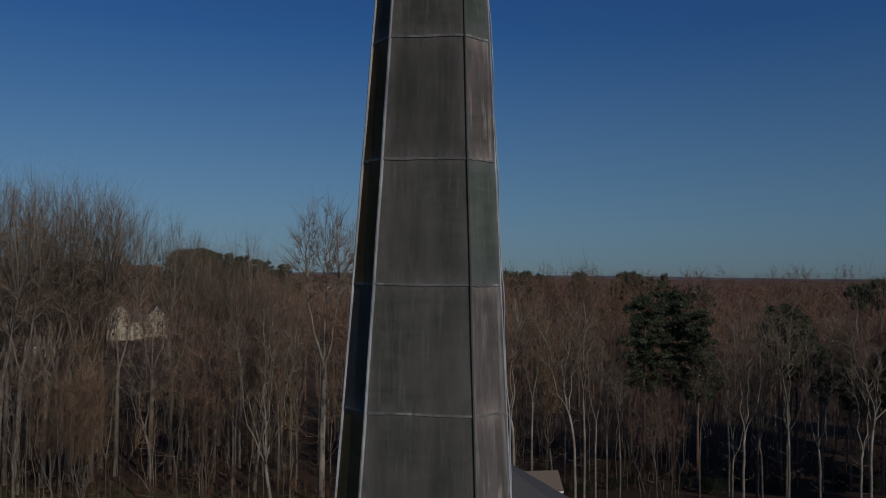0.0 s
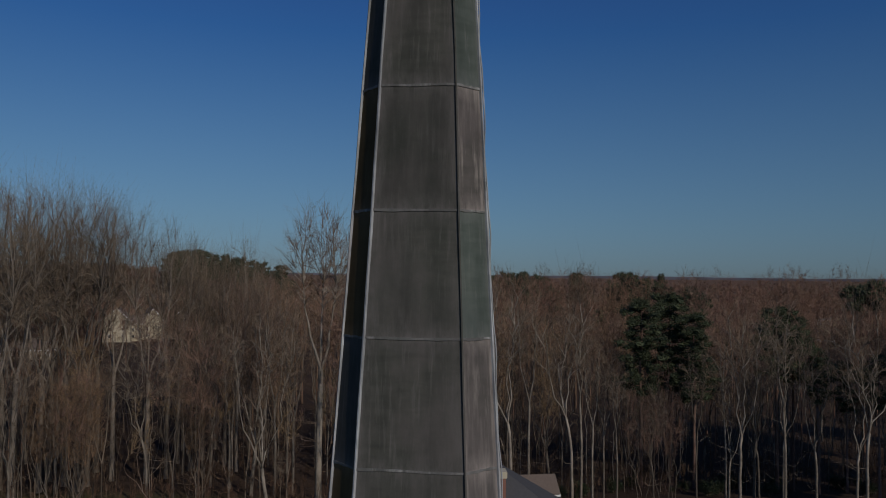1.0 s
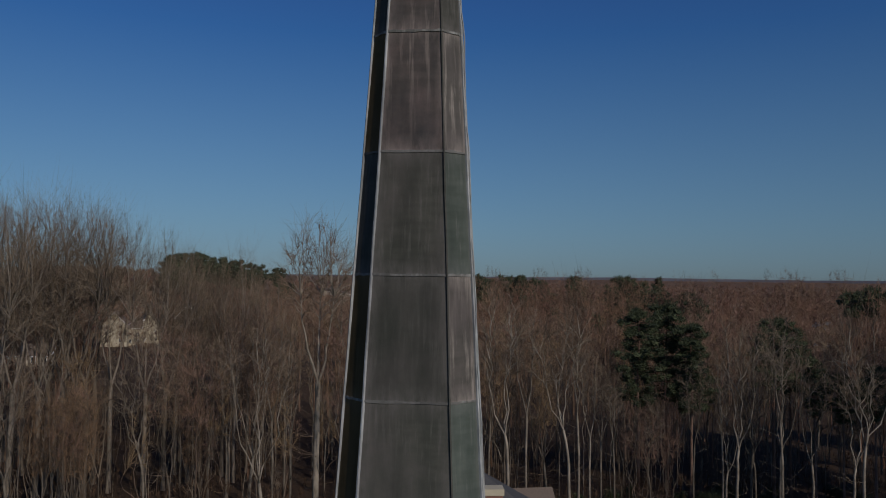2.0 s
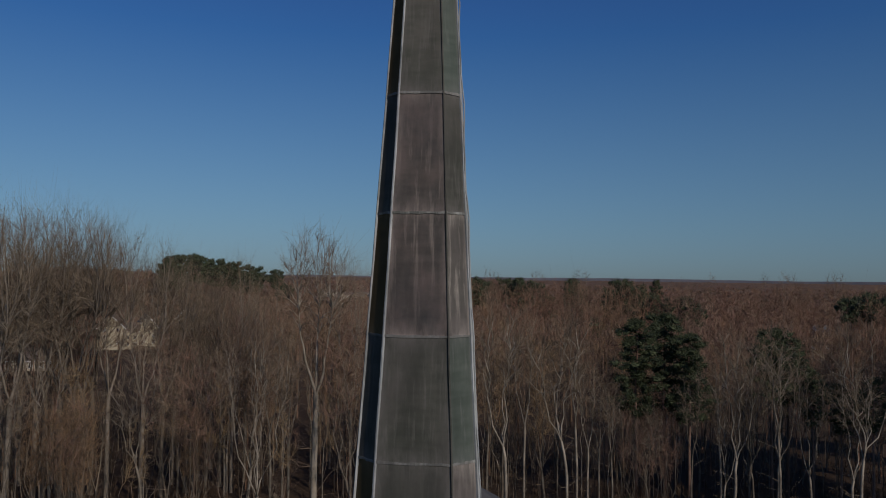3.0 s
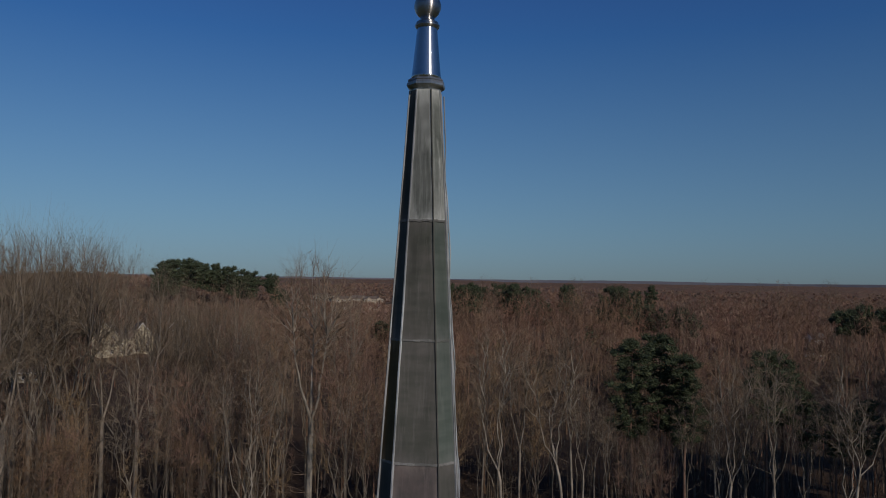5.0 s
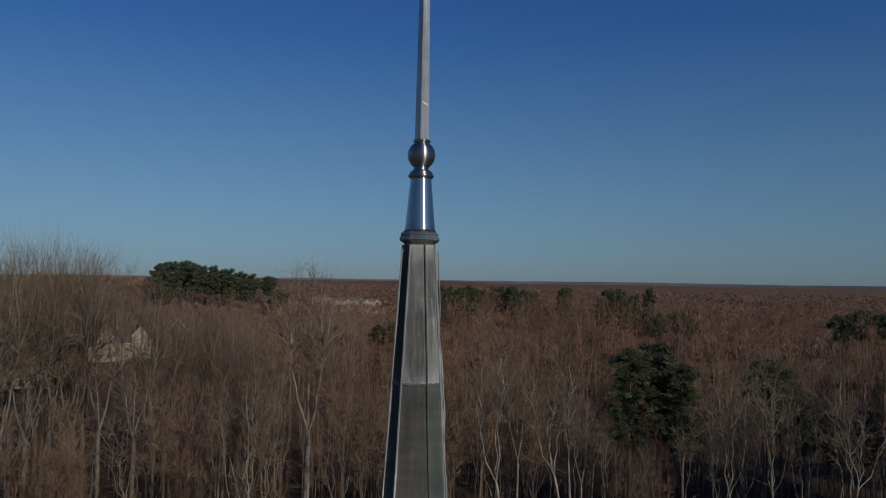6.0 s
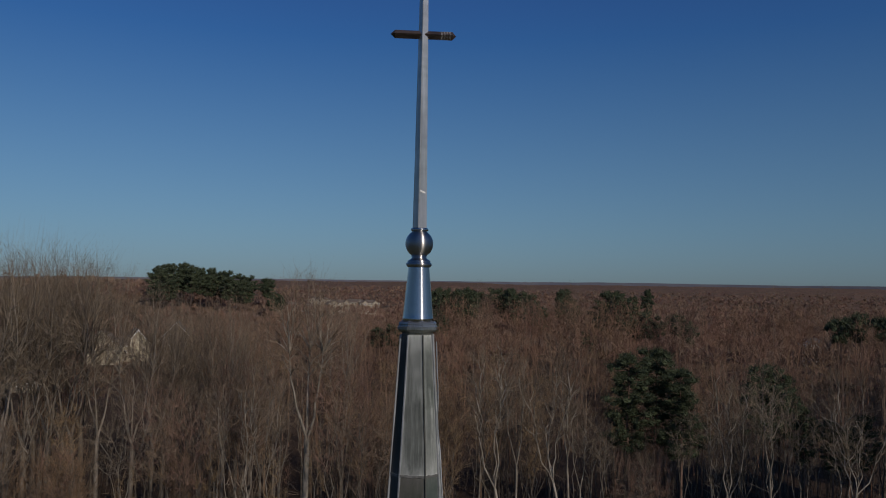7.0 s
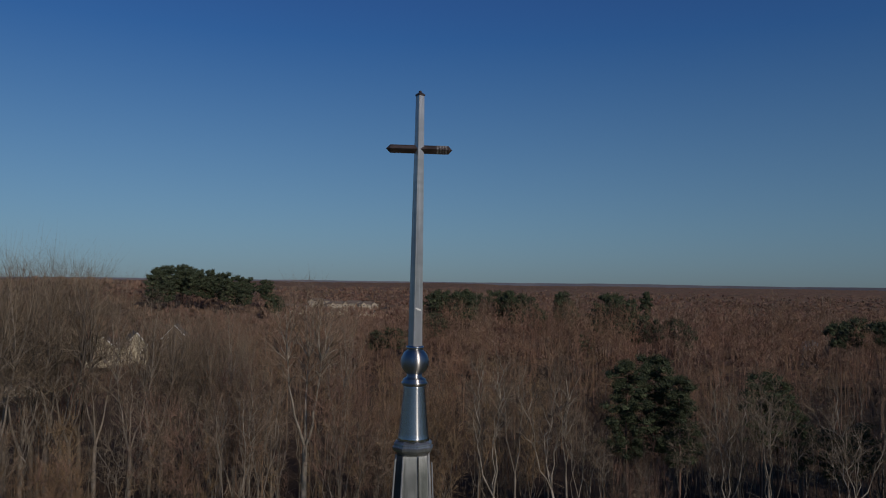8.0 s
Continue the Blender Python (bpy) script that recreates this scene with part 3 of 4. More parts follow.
    top = h * crown * (rng.uniform(0.78, 1.0) if stems > 1 else 0.9)
    la, ph = rng.uniform(0, 6.28), rng.uniform(0, 6.28)
    pts, rad = [], []
    for k in range(steps + 1):
        f = k / steps
        sway = 0.006 * h * wander * math.sin(ph + 5 * f) * f + lean * h * f * f
        pts.append(Vector((math.cos(la) * sway + rng.gauss(0, 0.0011) * h * wander * f, math.sin(la) * sway + rng.gauss(0, 0.0011) * h * wander * f, -0.5 + (top + 0.5) * f)))
        rad.append(r0 * (1.4 if k == 0 else 1.02 - 0.25 * f))
    pipe(TV, TF, pts, rad, 7 if near else 4)
    T[:, :2] += np.array(pts[-1])[:2]
    up = (pts[-1] - pts[-2]).normalized()
    base = np.array(pts[-1])
    A = (T - base)[:, :2]
    for g in groups(A, stems):
        out = Vector((*A[g].mean(axis=0), 0)) / ax if stems > 1 else Vector()
        leader(pts[-1], (up + out * 0.9).normalized(), T[g], r0 * 0.75 * (len(g) / ends) ** 0.42)
    for k in range(dead if near else 0):      # short side branches on the bole
        s = pts[rng.randrange(3, steps)]
        a = rng.uniform(0, 6.28)
        e = s + Vector((math.cos(a), math.sin(a), rng.uniform(-0.1, 0.7))) * rng.uniform(0.7, 2.0)
        t = e + Vector((math.cos(a), math.sin(a), rng.uniform(0.1, 1.3))) * rng.uniform(0.6, 1.6)
        tube(CV, CF, [s, e, t], [0.020, 0.014], 3)
        for j in range(4):
            tube(CV, CF, [e.lerp(t, rng.random()), t + jitter(0.6)], [0.010], 3)
    return TV, TF, CV, CF


def bare_tree(seed, h, bark_m, twig_m, label, **kw):
    TV, TF, CV, CF = grow(seed, h, **kw)
    t = thing("bare_tree", label, "tree", Matrix(), "bare trees at the edge of the woods")
    part("trunk", mesh("trunk", TV, TF, bark_m, True), t)
    part("crown", mesh("crown", CV, CF, twig_m), t, "fine bare twigs")
    return t


def clone(ob, m):
    """A copy of a thing at the pose m, whatever size the first one has."""
    return copy_thing(ob, m @ Matrix.Diagonal((*(1 / v for v in ob.scale), 1)))


def place(x, y, turn=0.0, size=1.0):
    return Matrix.LocRotScale((x, y, ground_z(x, y) - 0.1), Euler((0, 0, turn)), (size, size, size))


GREY = "tall leafless tree with pale grey bark in winter woods"
RED = "tall leafless tree with reddish budding twigs in winter woods"
TAN = "tall leafless tree with tan twigs in winter woods"
KINDS = [
    bare_tree(11, 25, M_BARK, M_TWIG, GREY, crown=0.38, spread=0.17, ends=340, stems=2, r0=0.19),
    bare_tree(12, 25, M_BARK_PALE, M_TWIG, GREY, crown=0.28, spread=0.22, ends=380, stems=4, r0=0.23, wander=1.5, lean=0.03, tip=0.7, stout=1.4, fine=0.85),
    bare_tree(13, 25, M_BARK_RED, M_TWIG_RED, RED, crown=0.34, spread=0.17, ends=300, shoots=3, stems=1, r0=0.14),
    bare_tree(14, 25, M_BARK_DIM, M_TWIG_TAN, TAN, crown=0.22, spread=0.21, ends=380, stems=3, r0=0.18, wander=1.4, tip=0.7, stout=1.4, fine=0.85),
    bare_tree(15, 25, M_BARK_PALE, M_TWIG, GREY, crown=0.42, spread=0.14, ends=280, stems=2, r0=0.15, wander=1.3, stout=1.4, fine=0.85),
    bare_tree(16, 25, M_BARK_RED, M_TWIG_TAN, TAN, crown=0.20, spread=0.17, ends=340, stems=1, r0=0.13, wander=1.2),
    bare_tree(17, 25, M_BARK_DIM, M_TWIG_RED, RED, crown=0.28, spread=0.21, ends=320, shoots=3, stems=3, r0=0.17, wander=1.7, lean=-0.03, tip=0.7),
    bare_tree(18, 25, M_BARK_PALE, M_TWIG_TAN, TAN, crown=0.32, spread=0.18, ends=320, stems=2, r0=0.12, wander=1.8, lean=0.05, stout=1.4, fine=0.85),
]
SLIM = [
    bare_tree(41, 20, M_BARK, M_TWIG, "slender leafless young tree with pale bark", crown=0.42, spread=0.12, ends=150, stems=1, r0=0.075, wander=1.8),
    bare_tree(42, 19, M_BARK_RED, M_TWIG_TAN, "slender leafless young tree with tan twigs", crown=0.30, spread=0.15, ends=160, stems=2, r0=0.07, wander=2.0, lean=0.06),
    bare_tree(43, 18, M_BARK_DIM, M_TWIG_RED, "slender leafless young tree with reddish twigs", crown=0.28, spread=0.16, ends=160, stems=3, r0=0.06, wander=2.0, lean=-0.05),
]
RUST = bare_tree(44, 15, M_BARK_DIM, M_TWIG_RUST, "young leafless tree with dense rust-coloured twigs", crown=0.18, spread=0.20, ends=300, shoots=3, stems=3, r0=0.09, wander=1.4, fine=0.8)
STOUT = [
    bare_tree(51, 25, M_BARK_PALE, M_TWIG_PALE, "tall leafless tree with pale bark and crooked limbs", crown=0.40, spread=0.20, ends=380, stems=3, r0=0.20, wander=1.5, lean=0.02, splay=0.3, fine=0.68, stout=1.7, tip=0.7),
    bare_tree(52, 25, M_BARK_PALE, M_TWIG_PALE, "tall leafless tree with pale bark and spreading limbs", crown=0.36, spread=0.24, ends=400, stems=4, r0=0.17, wander=1.5, lean=-0.03, splay=0.3, fine=0.68, stout=1.7, tip=0.7),
    bare_tree(53, 25, M_BARK_PALE, M_TWIG_PALE, "tall straight leafless tree with pale bark", crown=0.50, spread=0.15, ends=320, stems=2, r0=0.16, wander=1.0, splay=0.3, fine=0.68, stout=1.6),
]
LONE = bare_tree(21, 34.0, M_BARK_LONE, M_TWIG, "very tall leafless tree with a broad round crown", crown=0.55, spread=0.160, ends=1000, shoots=3, stems=3, wide=0.4, tip=0.6, r0=0.38, fine=0.85, stout=1.5, splay=0.60, wander=0.8, lobes=34, dead=18)
LONE.matrix_basis = place(-9.0, 84.5, 0.7, (35.2 - ground_z(-9.0, 84.5)) / 34.0)
FAN = bare_tree(22, 32, M_BARK, M_TWIG_PALE, "tall leafless tree with an upswept fan of branches", crown=0.38, spread=0.22, ends=640, shoots=3, stems=3, wide=0.55, tip=0.5, r0=0.36, fine=0.72, stout=1.4, splay=0.40, wander=0.8, lobes=34)


def bearing(px, yaw, dist):
    """A place on the ground at a bearing and a distance from the lawn south of the steeple."""
    ang = math.atan((px - 784) / 1365.8) + radians(yaw)
    return -0.25 + dist * math.sin(ang), -6 + dist * math.cos(ang)


taken = [(-9.1, 86.2)]
fan_used = False
for px, top, dist, wide in ((-45, 39.5, 104, 1.0), (42, 39.6, 103, 0.9), (105, 37.6, 110, 0.9), (155, 39.3, 104, 1.0), (215, 37.6, 108, 0.75), (275, 36.0, 106, 0.8), (310, 34.2, 108, 0.8), (352, 33.0, 112, 0.8), (432, 34.0, 112, 0.62), (480, 31.0, 120, 0.7), (8, 37.5, 99, 0.8), (640, 33.5, 112, 0.6), (60, 34.0, 120, 1.0), (118, 34.0, 122, 0.9), (20, 37.5, 108, 0.9), (88, 38.5, 105, 0.9), (188, 38.0, 113, 0.9), (395, 30.0, 124, 0.8), (330, 33.0, 116, 0.9), (372, 32.0, 118, 0.9), (412, 31.0, 115, 0.8), (455, 30.5, 118, 0.8), (132, 38.6, 107, 0.9), (172, 38.8, 106, 0.9), (-8, 38.0, 106, 1.0)):
    x, y = bearing(px, 3.1, dist)
    size = (top - 2.0 - ground_z(x, y)) / 32.0
    m = Matrix.LocRotScale((x, y, ground_z(x, y) - 0.1), Euler((0, 0, px * 0.37)), (size * wide, size * wide, size))
    taken.append((x, y))
    if fan_used:
        clone(FAN, m)
    else:
        FAN.matrix_basis, fan_used = m, True


def pine(seed, h, crown, spread, boughs, blades, label, leaf=1.0, peak=0.45, puff=0.9):
    """A pine: a straight stem with boughs that carry flattened clumps of needles."""
    rng = random.Random(seed)
    TV, TF, V, F = [], [], [], []
    pts = [Vector((rng.uniform(-0.2, 0.2) * k / 6, rng.uniform(-0.2, 0.2) * k / 6, -0.5 + (h * 0.97 + 0.5) * k / 6)) for k in range(7)]
    tube(TV, TF, pts, [h * 0.011 * (1 - 0.8 * k / 6) for k in range(7)], 7)
    az = rng.uniform(0, 6)
    for b in range(boughs):
        u = (b + rng.random()) / boughs
        z = h * (crown + (0.96 - crown) * u)
        az += 2.4 + rng.uniform(-0.8, 0.8)
        L = spread * h * max(0.16, math.sqrt(max(0.0, 1 - ((u - peak) / (1.03 - peak)) ** 2))) * rng.choice((0.5, 0.75, 0.95, 1.05, 1.2))
        d = Vector((math.cos(az), math.sin(az), rng.uniform(-0.05, 0.35)))
        s, e = Vector((0, 0, z)), Vector((0, 0, z)) + d * L
        tube(TV, TF, [s, s.lerp(e, 0.5) - Vector((0, 0, 0.08 * L)), e], [0.07, 0.04], 4)
        for c in range(3):
            q = s.lerp(e, (0.45, 0.75, 1.0)[c]) + Vector((rng.gauss(0, 0.16), rng.gauss(0, 0.16), rng.gauss(0.04, 0.06))) * L
            R = puff * rng.uniform(0.65, 1.15)
            # a lumpy mass of inner needles, then loose sprays round it
            o = len(V)
            for j in range(4):
                for i in range(5):
                    a, w = 6.2832 * i / 5 + 0.6 * j, math.pi * (j + 0.5) / 4
                    k = R * rng.uniform(0.35, 0.72)
                    V.append(q + Vector((k * 1.2 * math.sin(w) * math.cos(a), k * 1.2 * math.sin(w) * math.sin(a), 0.80 * k * math.cos(w))))
            for j in range(3):
                F += [(o + 5 * j + i, o + 5 * j + 5 + i, o + 5 * j + 5 + (i + 1) % 5, o + 5 * j + (i + 1) % 5) for i in range(5)]
            for k in range(blades):
                n = Vector((rng.gauss(0, 1), rng.gauss(0, 1), rng.gauss(0.25, 0.8))).normalized()
                p = q + Vector((n.x * 1.2, n.y * 1.2, n.z * 0.85)) * R * rng.uniform(0.4, 1.0)
                t = (n + Vector((rng.gauss(0, 0.5), rng.gauss(0, 0.5), rng.gauss(0.35, 0.4)))).normalized()
                w = t.cross(Vector((rng.gauss(0, 1), rng.gauss(0, 1), rng.gauss(0, 1)))).normalized() * rng.uniform(0.03, 0.07) * leaf
                i = len(V)
                V += [p - w, p + w, p + t * rng.uniform(0.25, 0.55) * leaf]
                F.append((i, i + 1, i + 2))
    t = thing("pine_tree", label, "pine tree", Matrix(), "pines among the bare woods")
    part("trunk", mesh("trunk", TV, TF, M_BARK_PINE, True), t)
    part("crown", mesh("crown", V, F, M_NEEDLE), t, "dark green needle clumps")
    return t


PINE = pine(31, 29, 0.46, 0.135, 46, 84, "tall dark green pine with an open clumpy crown", 1.0, 0.45, 0.85)
PINE_B = pine(32, 27, 0.60, 0.12, 26, 60, "tall dark green pine with an open clumpy crown", 1.0, 0.5, 0.8)
PINE_HIGH = pine(34, 25, 0.76, 0.135, 9, 30, "distant dark green pine with a small high crown", 1.7, 0.45, 1.35)
PINE_FAR = pine(33, 25, 0.54, 0.14, 18, 26, "distant dark green pine rising from the bare woods", 1.9, 0.5, 1.5)


def stand(ob, px, top, dist, high, turn, again=True):
    x, y = bearing(px, 3.1, dist)
    size = (top - ground_z(x, y)) / high
    taken.append((x, y))
    m = place(x, y, turn, size)
    if again:
        clone(ob, m)
    else:
        ob.matrix_basis = m


stand(PINE, 1142, 24.0, 118, 29, 0.3, False)
stand(PINE, 1192, 24.8, 121, 29, 2.1)
stand(PINE, 1236, 22.0, 118, 29, 4.0)
stand(PINE_B, 1382, 23.2, 117, 27, 0.4, False)
stand(PINE_B, 1410, 22.0, 120, 27, 3.4)
stand(PINE_B, 1455, 17.5, 118, 27, 1.4)
stand(PINE_B, 1505, 15.5, 121, 27, 2.4)
stand(PINE_B, 1562, 17.0, 119, 27, 4.4)

# far pines: bearing, distance, how many, how wide a stand
rng = random.Random(77)
first = True
for k in range(34):       # a belt of pines on the far hill
    px = 272 + 168 * (k % 15) / 14 + rng.uniform(-6, 6)
    x, y = bearing(px, 4.36, (645, 600, 585)[k // 15] + rng.uniform(-14, 14))
    top = (46.0, 41.5, 33.0)[k // 15] - 0.095 * max(0, px - 325) - 0.14 * max(0, 302 - px) + rng.uniform(-2.2, 0.8)
    m = place(x, y, rng.uniform(0, 6.28), (top - ground_z(x, y)) / 25.0)
    if first:
        PINE_FAR.matrix_basis, first = m, False
    else:
        clone(PINE_FAR, m)
first = True
for px, top, dist, n, wide in ((470, 33.5, 690, 4, 18), (800, 28.3, 500, 14, 80), (865, 28.8, 505, 14, 90), (915, 27.0, 500, 10, 60), (770, 18.0, 400, 5, 40), (950, 21.0, 450, 4, 14), (992, 29.0, 490, 5, 22), (1010, 24.0, 480, 2, 12), (1085, 30.0, 430, 6, 36), (1112, 26.0, 425, 3, 20), (1062, 23.0, 430, 2, 14), (1142, 29.0, 560, 2, 10), (1148, 25.2, 262, 3, 18), (1126, 22.5, 260, 2, 12), (1196, 25.2, 262, 3, 14), (1214, 22.0, 262, 2, 14), (1040, 14.0, 330, 1, 8), (1484, 26.0, 240, 2, 12), (1518, 27.0, 238, 3, 40), (1562, 27.4, 236, 3, 36), (690, 15.0, 330, 5, 50), (500, 22.0, 620, 4, 40)):
    for k in range(n):
        x, y = bearing(px + rng.uniform(-0.5, 0.5) * wide, 4.36, dist * rng.uniform(0.95, 1.06))
        high = (top + rng.uniform(-3.0, 0.5) - ground_z(x, y)) / 25.0
        girth = rng.uniform(1.0, 1.3) if dist > 300 else rng.uniform(0.8, 1.05)
        m = Matrix.LocRotScale((x, y, ground_z(x, y) - 0.1), Euler((0, 0, rng.uniform(0, 6.28))), (girth, girth, high))
        if dist > 300:
            clone(PINE_FAR, m)
        elif first:
            PINE_HIGH.matrix_basis, first = m, False
        else:
            clone(PINE_HIGH, m)

# edge of the woods: trees one by one
rng = random.Random(4)
used = set()
# the trees that stand out at the front: kind, bearing, top, distance
for k, px, top, dist in ((1, 278, 22.5, 92), (0, 38, 20.5, 88), (0, 118, 21.5, 100), (0, 915, 27.5, 97), (2, 945, 25.0, 99), (1, 1022, 27.8, 98), (2, 1037, 25.0, 100), (1, 1165, 14.0, 98), (2, 1396, 25.0, 99), (0, 1316, 24.0, 101), (1, 1540, 27.0, 97), (0, 1522, 21.0, 99), (2, 500, 25.0, 90), (2, 522, 22.5, 95), (2, 1100, 17.0, 99), (2, 1240, 18.0, 100), (0, 1452, 20.0, 101), (2, 880, 22.0, 103), (2, 420, 21.0, 96)):
    stand(STOUT[k], px, top, dist, 25.0, px * 0.7, k in used)
    used.add(k)
for k in range(14):
    px = rng.uniform(310, 640) if k % 5 < 2 else rng.choice((rng.uniform(865, 1105), rng.uniform(1265, 1400)))
    stand(STOUT[rng.choice((0, 2, 2))], px, rng.uniform(14, 23), rng.uniform(95, 113), 25.0, px)
used = set()
placed = list(taken)
tries = 0
while len(placed) < 180 and tries < 20000:
    tries += 1
    x = rng.uniform(-78, 88)
    y = 76 + 62 * rng.random() ** 1.15 + (24 * smooth(-5, 25, x))
    if y > 145 or any((x - a) ** 2 + (y - b) ** 2 < 3.4 ** 2 for a, b in placed):
        continue
    if (8 < x < 30 and y < 98) or (28 < x < 74 and y < 110):
        continue
    if abs(math.degrees(math.atan2(x, y + 6)) + 5.7) < 2.2 and y < 90:      # open ground before the tallest tree
        continue
    if -21.5 < math.degrees(math.atan2(x, y + 6)) < -14.5 and rng.random() < (0.8 if y > 96 else 0.25):
        continue
    if 16 < math.degrees(math.atan2(x, y + 6)) < 22.5 and y < 116 and rng.random() < 0.7:
        continue
    placed.append((x, y))
    k = rng.choice(KINDS)
    top = rng.uniform(21.5, 28.5) if x < -4 else rng.uniform(17.5, 22.5)
    s = max(0.68, (top - ground_z(x, y)) / 25.0)
    m = place(x, y, rng.uniform(0, 6.28), s)
    if k in used:
        clone(k, m)
    else:
        k.matrix_basis = m
        used.add(k)


slim_used = set()
tries = 0
while tries < 110:
    tries += 1
    x = rng.uniform(-72, 84)
    y = 75 + 30 * rng.random() + 24 * smooth(-5, 25, x)
    if (6 < x < 30 and y < 97) or (abs(math.degrees(math.atan2(x, y + 6)) + 5.7) < 1.6 and y < 90) or any((x - a) ** 2 + (y - b) ** 2 < 1.6 ** 2 for a, b in placed):
        continue
    placed.append((x, y))
    k = rng.choice(SLIM)
    m = place(x, y, rng.uniform(0, 6.28), rng.uniform(0.7, 1.12))
    if k in slim_used:
        clone(k, m)
    else:
        k.matrix_basis = m
        slim_used.add(k)

# young trees with rust-coloured twigs, in small groups
rng = random.Random(61)
first = True
for px, top, dist, n, wide in ((125, 16.5, 92, 5, 60), (60, 15.0, 95, 3, 40), (785, 20.0, 112, 5, 50), (690, 19.0, 108, 4, 60), (430, 21.0, 118, 5, 110), (330, 14.0, 100, 3, 60)):
    for k in range(n):
        x, y = bearing(px + rng.uniform(-0.5, 0.5) * wide, 4.36, dist + rng.uniform(-4, 4))
        m = place(x, y, rng.uniform(0, 6.28), (top - rng.uniform(0, 3.5) - ground_z(x, y)) / 15.0)
        if first:
            RUST.matrix_basis, first = m, False
        else:
            clone(RUST, m)

# red-twigged saplings below the large pine
for k in range(7):
    x, y = bearing(1145 + rng.uniform(-45, 45), 4.36, 103 + rng.uniform(-4, 4))
    clone(SLIM[2], place(x, y, rng.uniform(0, 6.28), (rng.uniform(8.5, 13.0) - ground_z(x, y)) / 18.0))
# a few taller trees whose crowns stand over the skyline
for px, top in ((848, 33.6), (862, 32.4), (928, 33.4), (940, 32.6), (1006, 33.8), (1018, 33.0), (1332, 32.6), (1366, 33.6), (1382, 33.0), (1452, 33.6), (1466, 33.0), (1240, 32.4)):
    x, y = bearing(px, 4.36, 380 + rng.uniform(-15, 15))
    high = (top - ground_z(x, y)) / 25.0
    clone(KINDS[4], Matrix.LocRotScale((x, y, ground_z(x, y)), Euler((0, 0, px * 0.9)), (1.25, 1.25, high)))

# unseen trees added round the lawn's east side to shade the woods' edge
rng = random.Random(41)
for k in range(34):
    y = rng.uniform(60, 112)
    x = max(0.70 * (y + 6) + 9, 74) + 22 * rng.random() ** 1.4
    if k % 4:
        g = rng.uniform(1.2, 1.6)
        clone(PINE_FAR, Matrix.LocRotScale((x, y, ground_z(x, y) - 0.1), Euler((0, 0, rng.uniform(0, 6.28))), (g, g, rng.uniform(1.2, 1.45))))
    else:
        clone(rng.choice(KINDS), place(x, y, rng.uniform(0, 6.28), rng.uniform(0.85, 1.1)))

# ---------------------------------------------------------------- woods behind, too many to count
def low_tree(seed, h, ends, shoots, fine):
    rng = random.Random(seed)
    TV, TF, CV, CF = grow(seed, h, rng.uniform(0.28, 0.46), rng.uniform(0.17, 0.22), ends, shoots, near=False, fine=fine)
    n = len(TV)
    return np.array([tuple(v) for v in TV + CV]), TF + [tuple(i + n for i in f) for f in CF]


def scatter(name, label, kinds, spots, material):
    """Many alike plants joined into one mesh."""
    VV, FF, off = [], [], 0
    for x, y, a, s, k in spots:
        V, F = kinds[k]
        c, n = math.cos(a), math.sin(a)
        W = np.empty_like(V)
        W[:, 0] = x + s * (c * V[:, 0] - n * V[:, 1])
        W[:, 1] = y + s * (n * V[:, 0] + c * V[:, 1])
        W[:, 2] = ground_z(x, y) + s * V[:, 2]
        VV.append(W)
        FF += [tuple(i + off for i in f) for f in F]
        off += len(V)
    me = bpy.data.meshes.new(name)
    me.from_pydata(np.concatenate(VV).tolist(), [], FF)
    me.materials.append(material)
    tagged(new(name, me), label, "woods", kind="stuff")


rng = random.Random(9)
low = [low_tree(100 + k, 25, 84, 1, 1.1) for k in range(6)] + [low_tree(120 + k, 25, 150, 2, 0.9) for k in range(3)]
spots = []
while len(spots) < 930:
    d = 105 + 350 * rng.random() ** 1.2
    a = radians(rng.uniform(-37, 42))
    x, y = d * math.sin(a), d * math.cos(a)
    if y < 98 + 26 * smooth(-5, 25, x):
        continue
    s = rng.uniform(0.72, 1.05)
    if -21.5 < math.degrees(a) < -13.5:        # thinner, lower woods before the houses
        if d > 335 or rng.random() < (0.89 if -21 < math.degrees(a) < -15.5 else 0.7):
            continue
        s = rng.uniform(0.4, 0.7)
    kind = rng.randrange(6)
    if x > 5 and 200 < d < 340 and rng.random() < 0.6:
        s, kind = (rng.uniform(25.5, 29.5) - ground_z(x, y)) / 25, 6 + rng.randrange(3)
    spots.append((x, y, rng.uniform(0, 6.28), s, kind))
scatter("far_woods", "brown leafless winter woods covering rolling ground", low, spots, M_WOODS)

sap = [low_tree(200 + k, 13, 60, 1, 0.6) for k in range(4)]
spots = []
for k in range(430):
    x = rng.uniform(-80, 92)
    y = 76 + 58 * rng.random() + 24 * smooth(-5, 25, x)
    if 6 < x < 32 and y < 100:
        continue
    spots.append((x, y, rng.uniform(0, 6.28), rng.uniform(0.45, 1.25), rng.randrange(4)))
scatter("undergrowth", "thin leafless saplings under the trees", sap, spots, M_SAPLING)


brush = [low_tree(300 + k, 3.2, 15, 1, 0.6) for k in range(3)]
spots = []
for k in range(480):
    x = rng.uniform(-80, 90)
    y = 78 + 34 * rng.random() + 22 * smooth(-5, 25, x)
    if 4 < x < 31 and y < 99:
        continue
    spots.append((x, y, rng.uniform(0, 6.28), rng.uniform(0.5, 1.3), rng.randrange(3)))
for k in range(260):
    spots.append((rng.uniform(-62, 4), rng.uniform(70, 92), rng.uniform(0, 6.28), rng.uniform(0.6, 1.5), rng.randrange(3)))
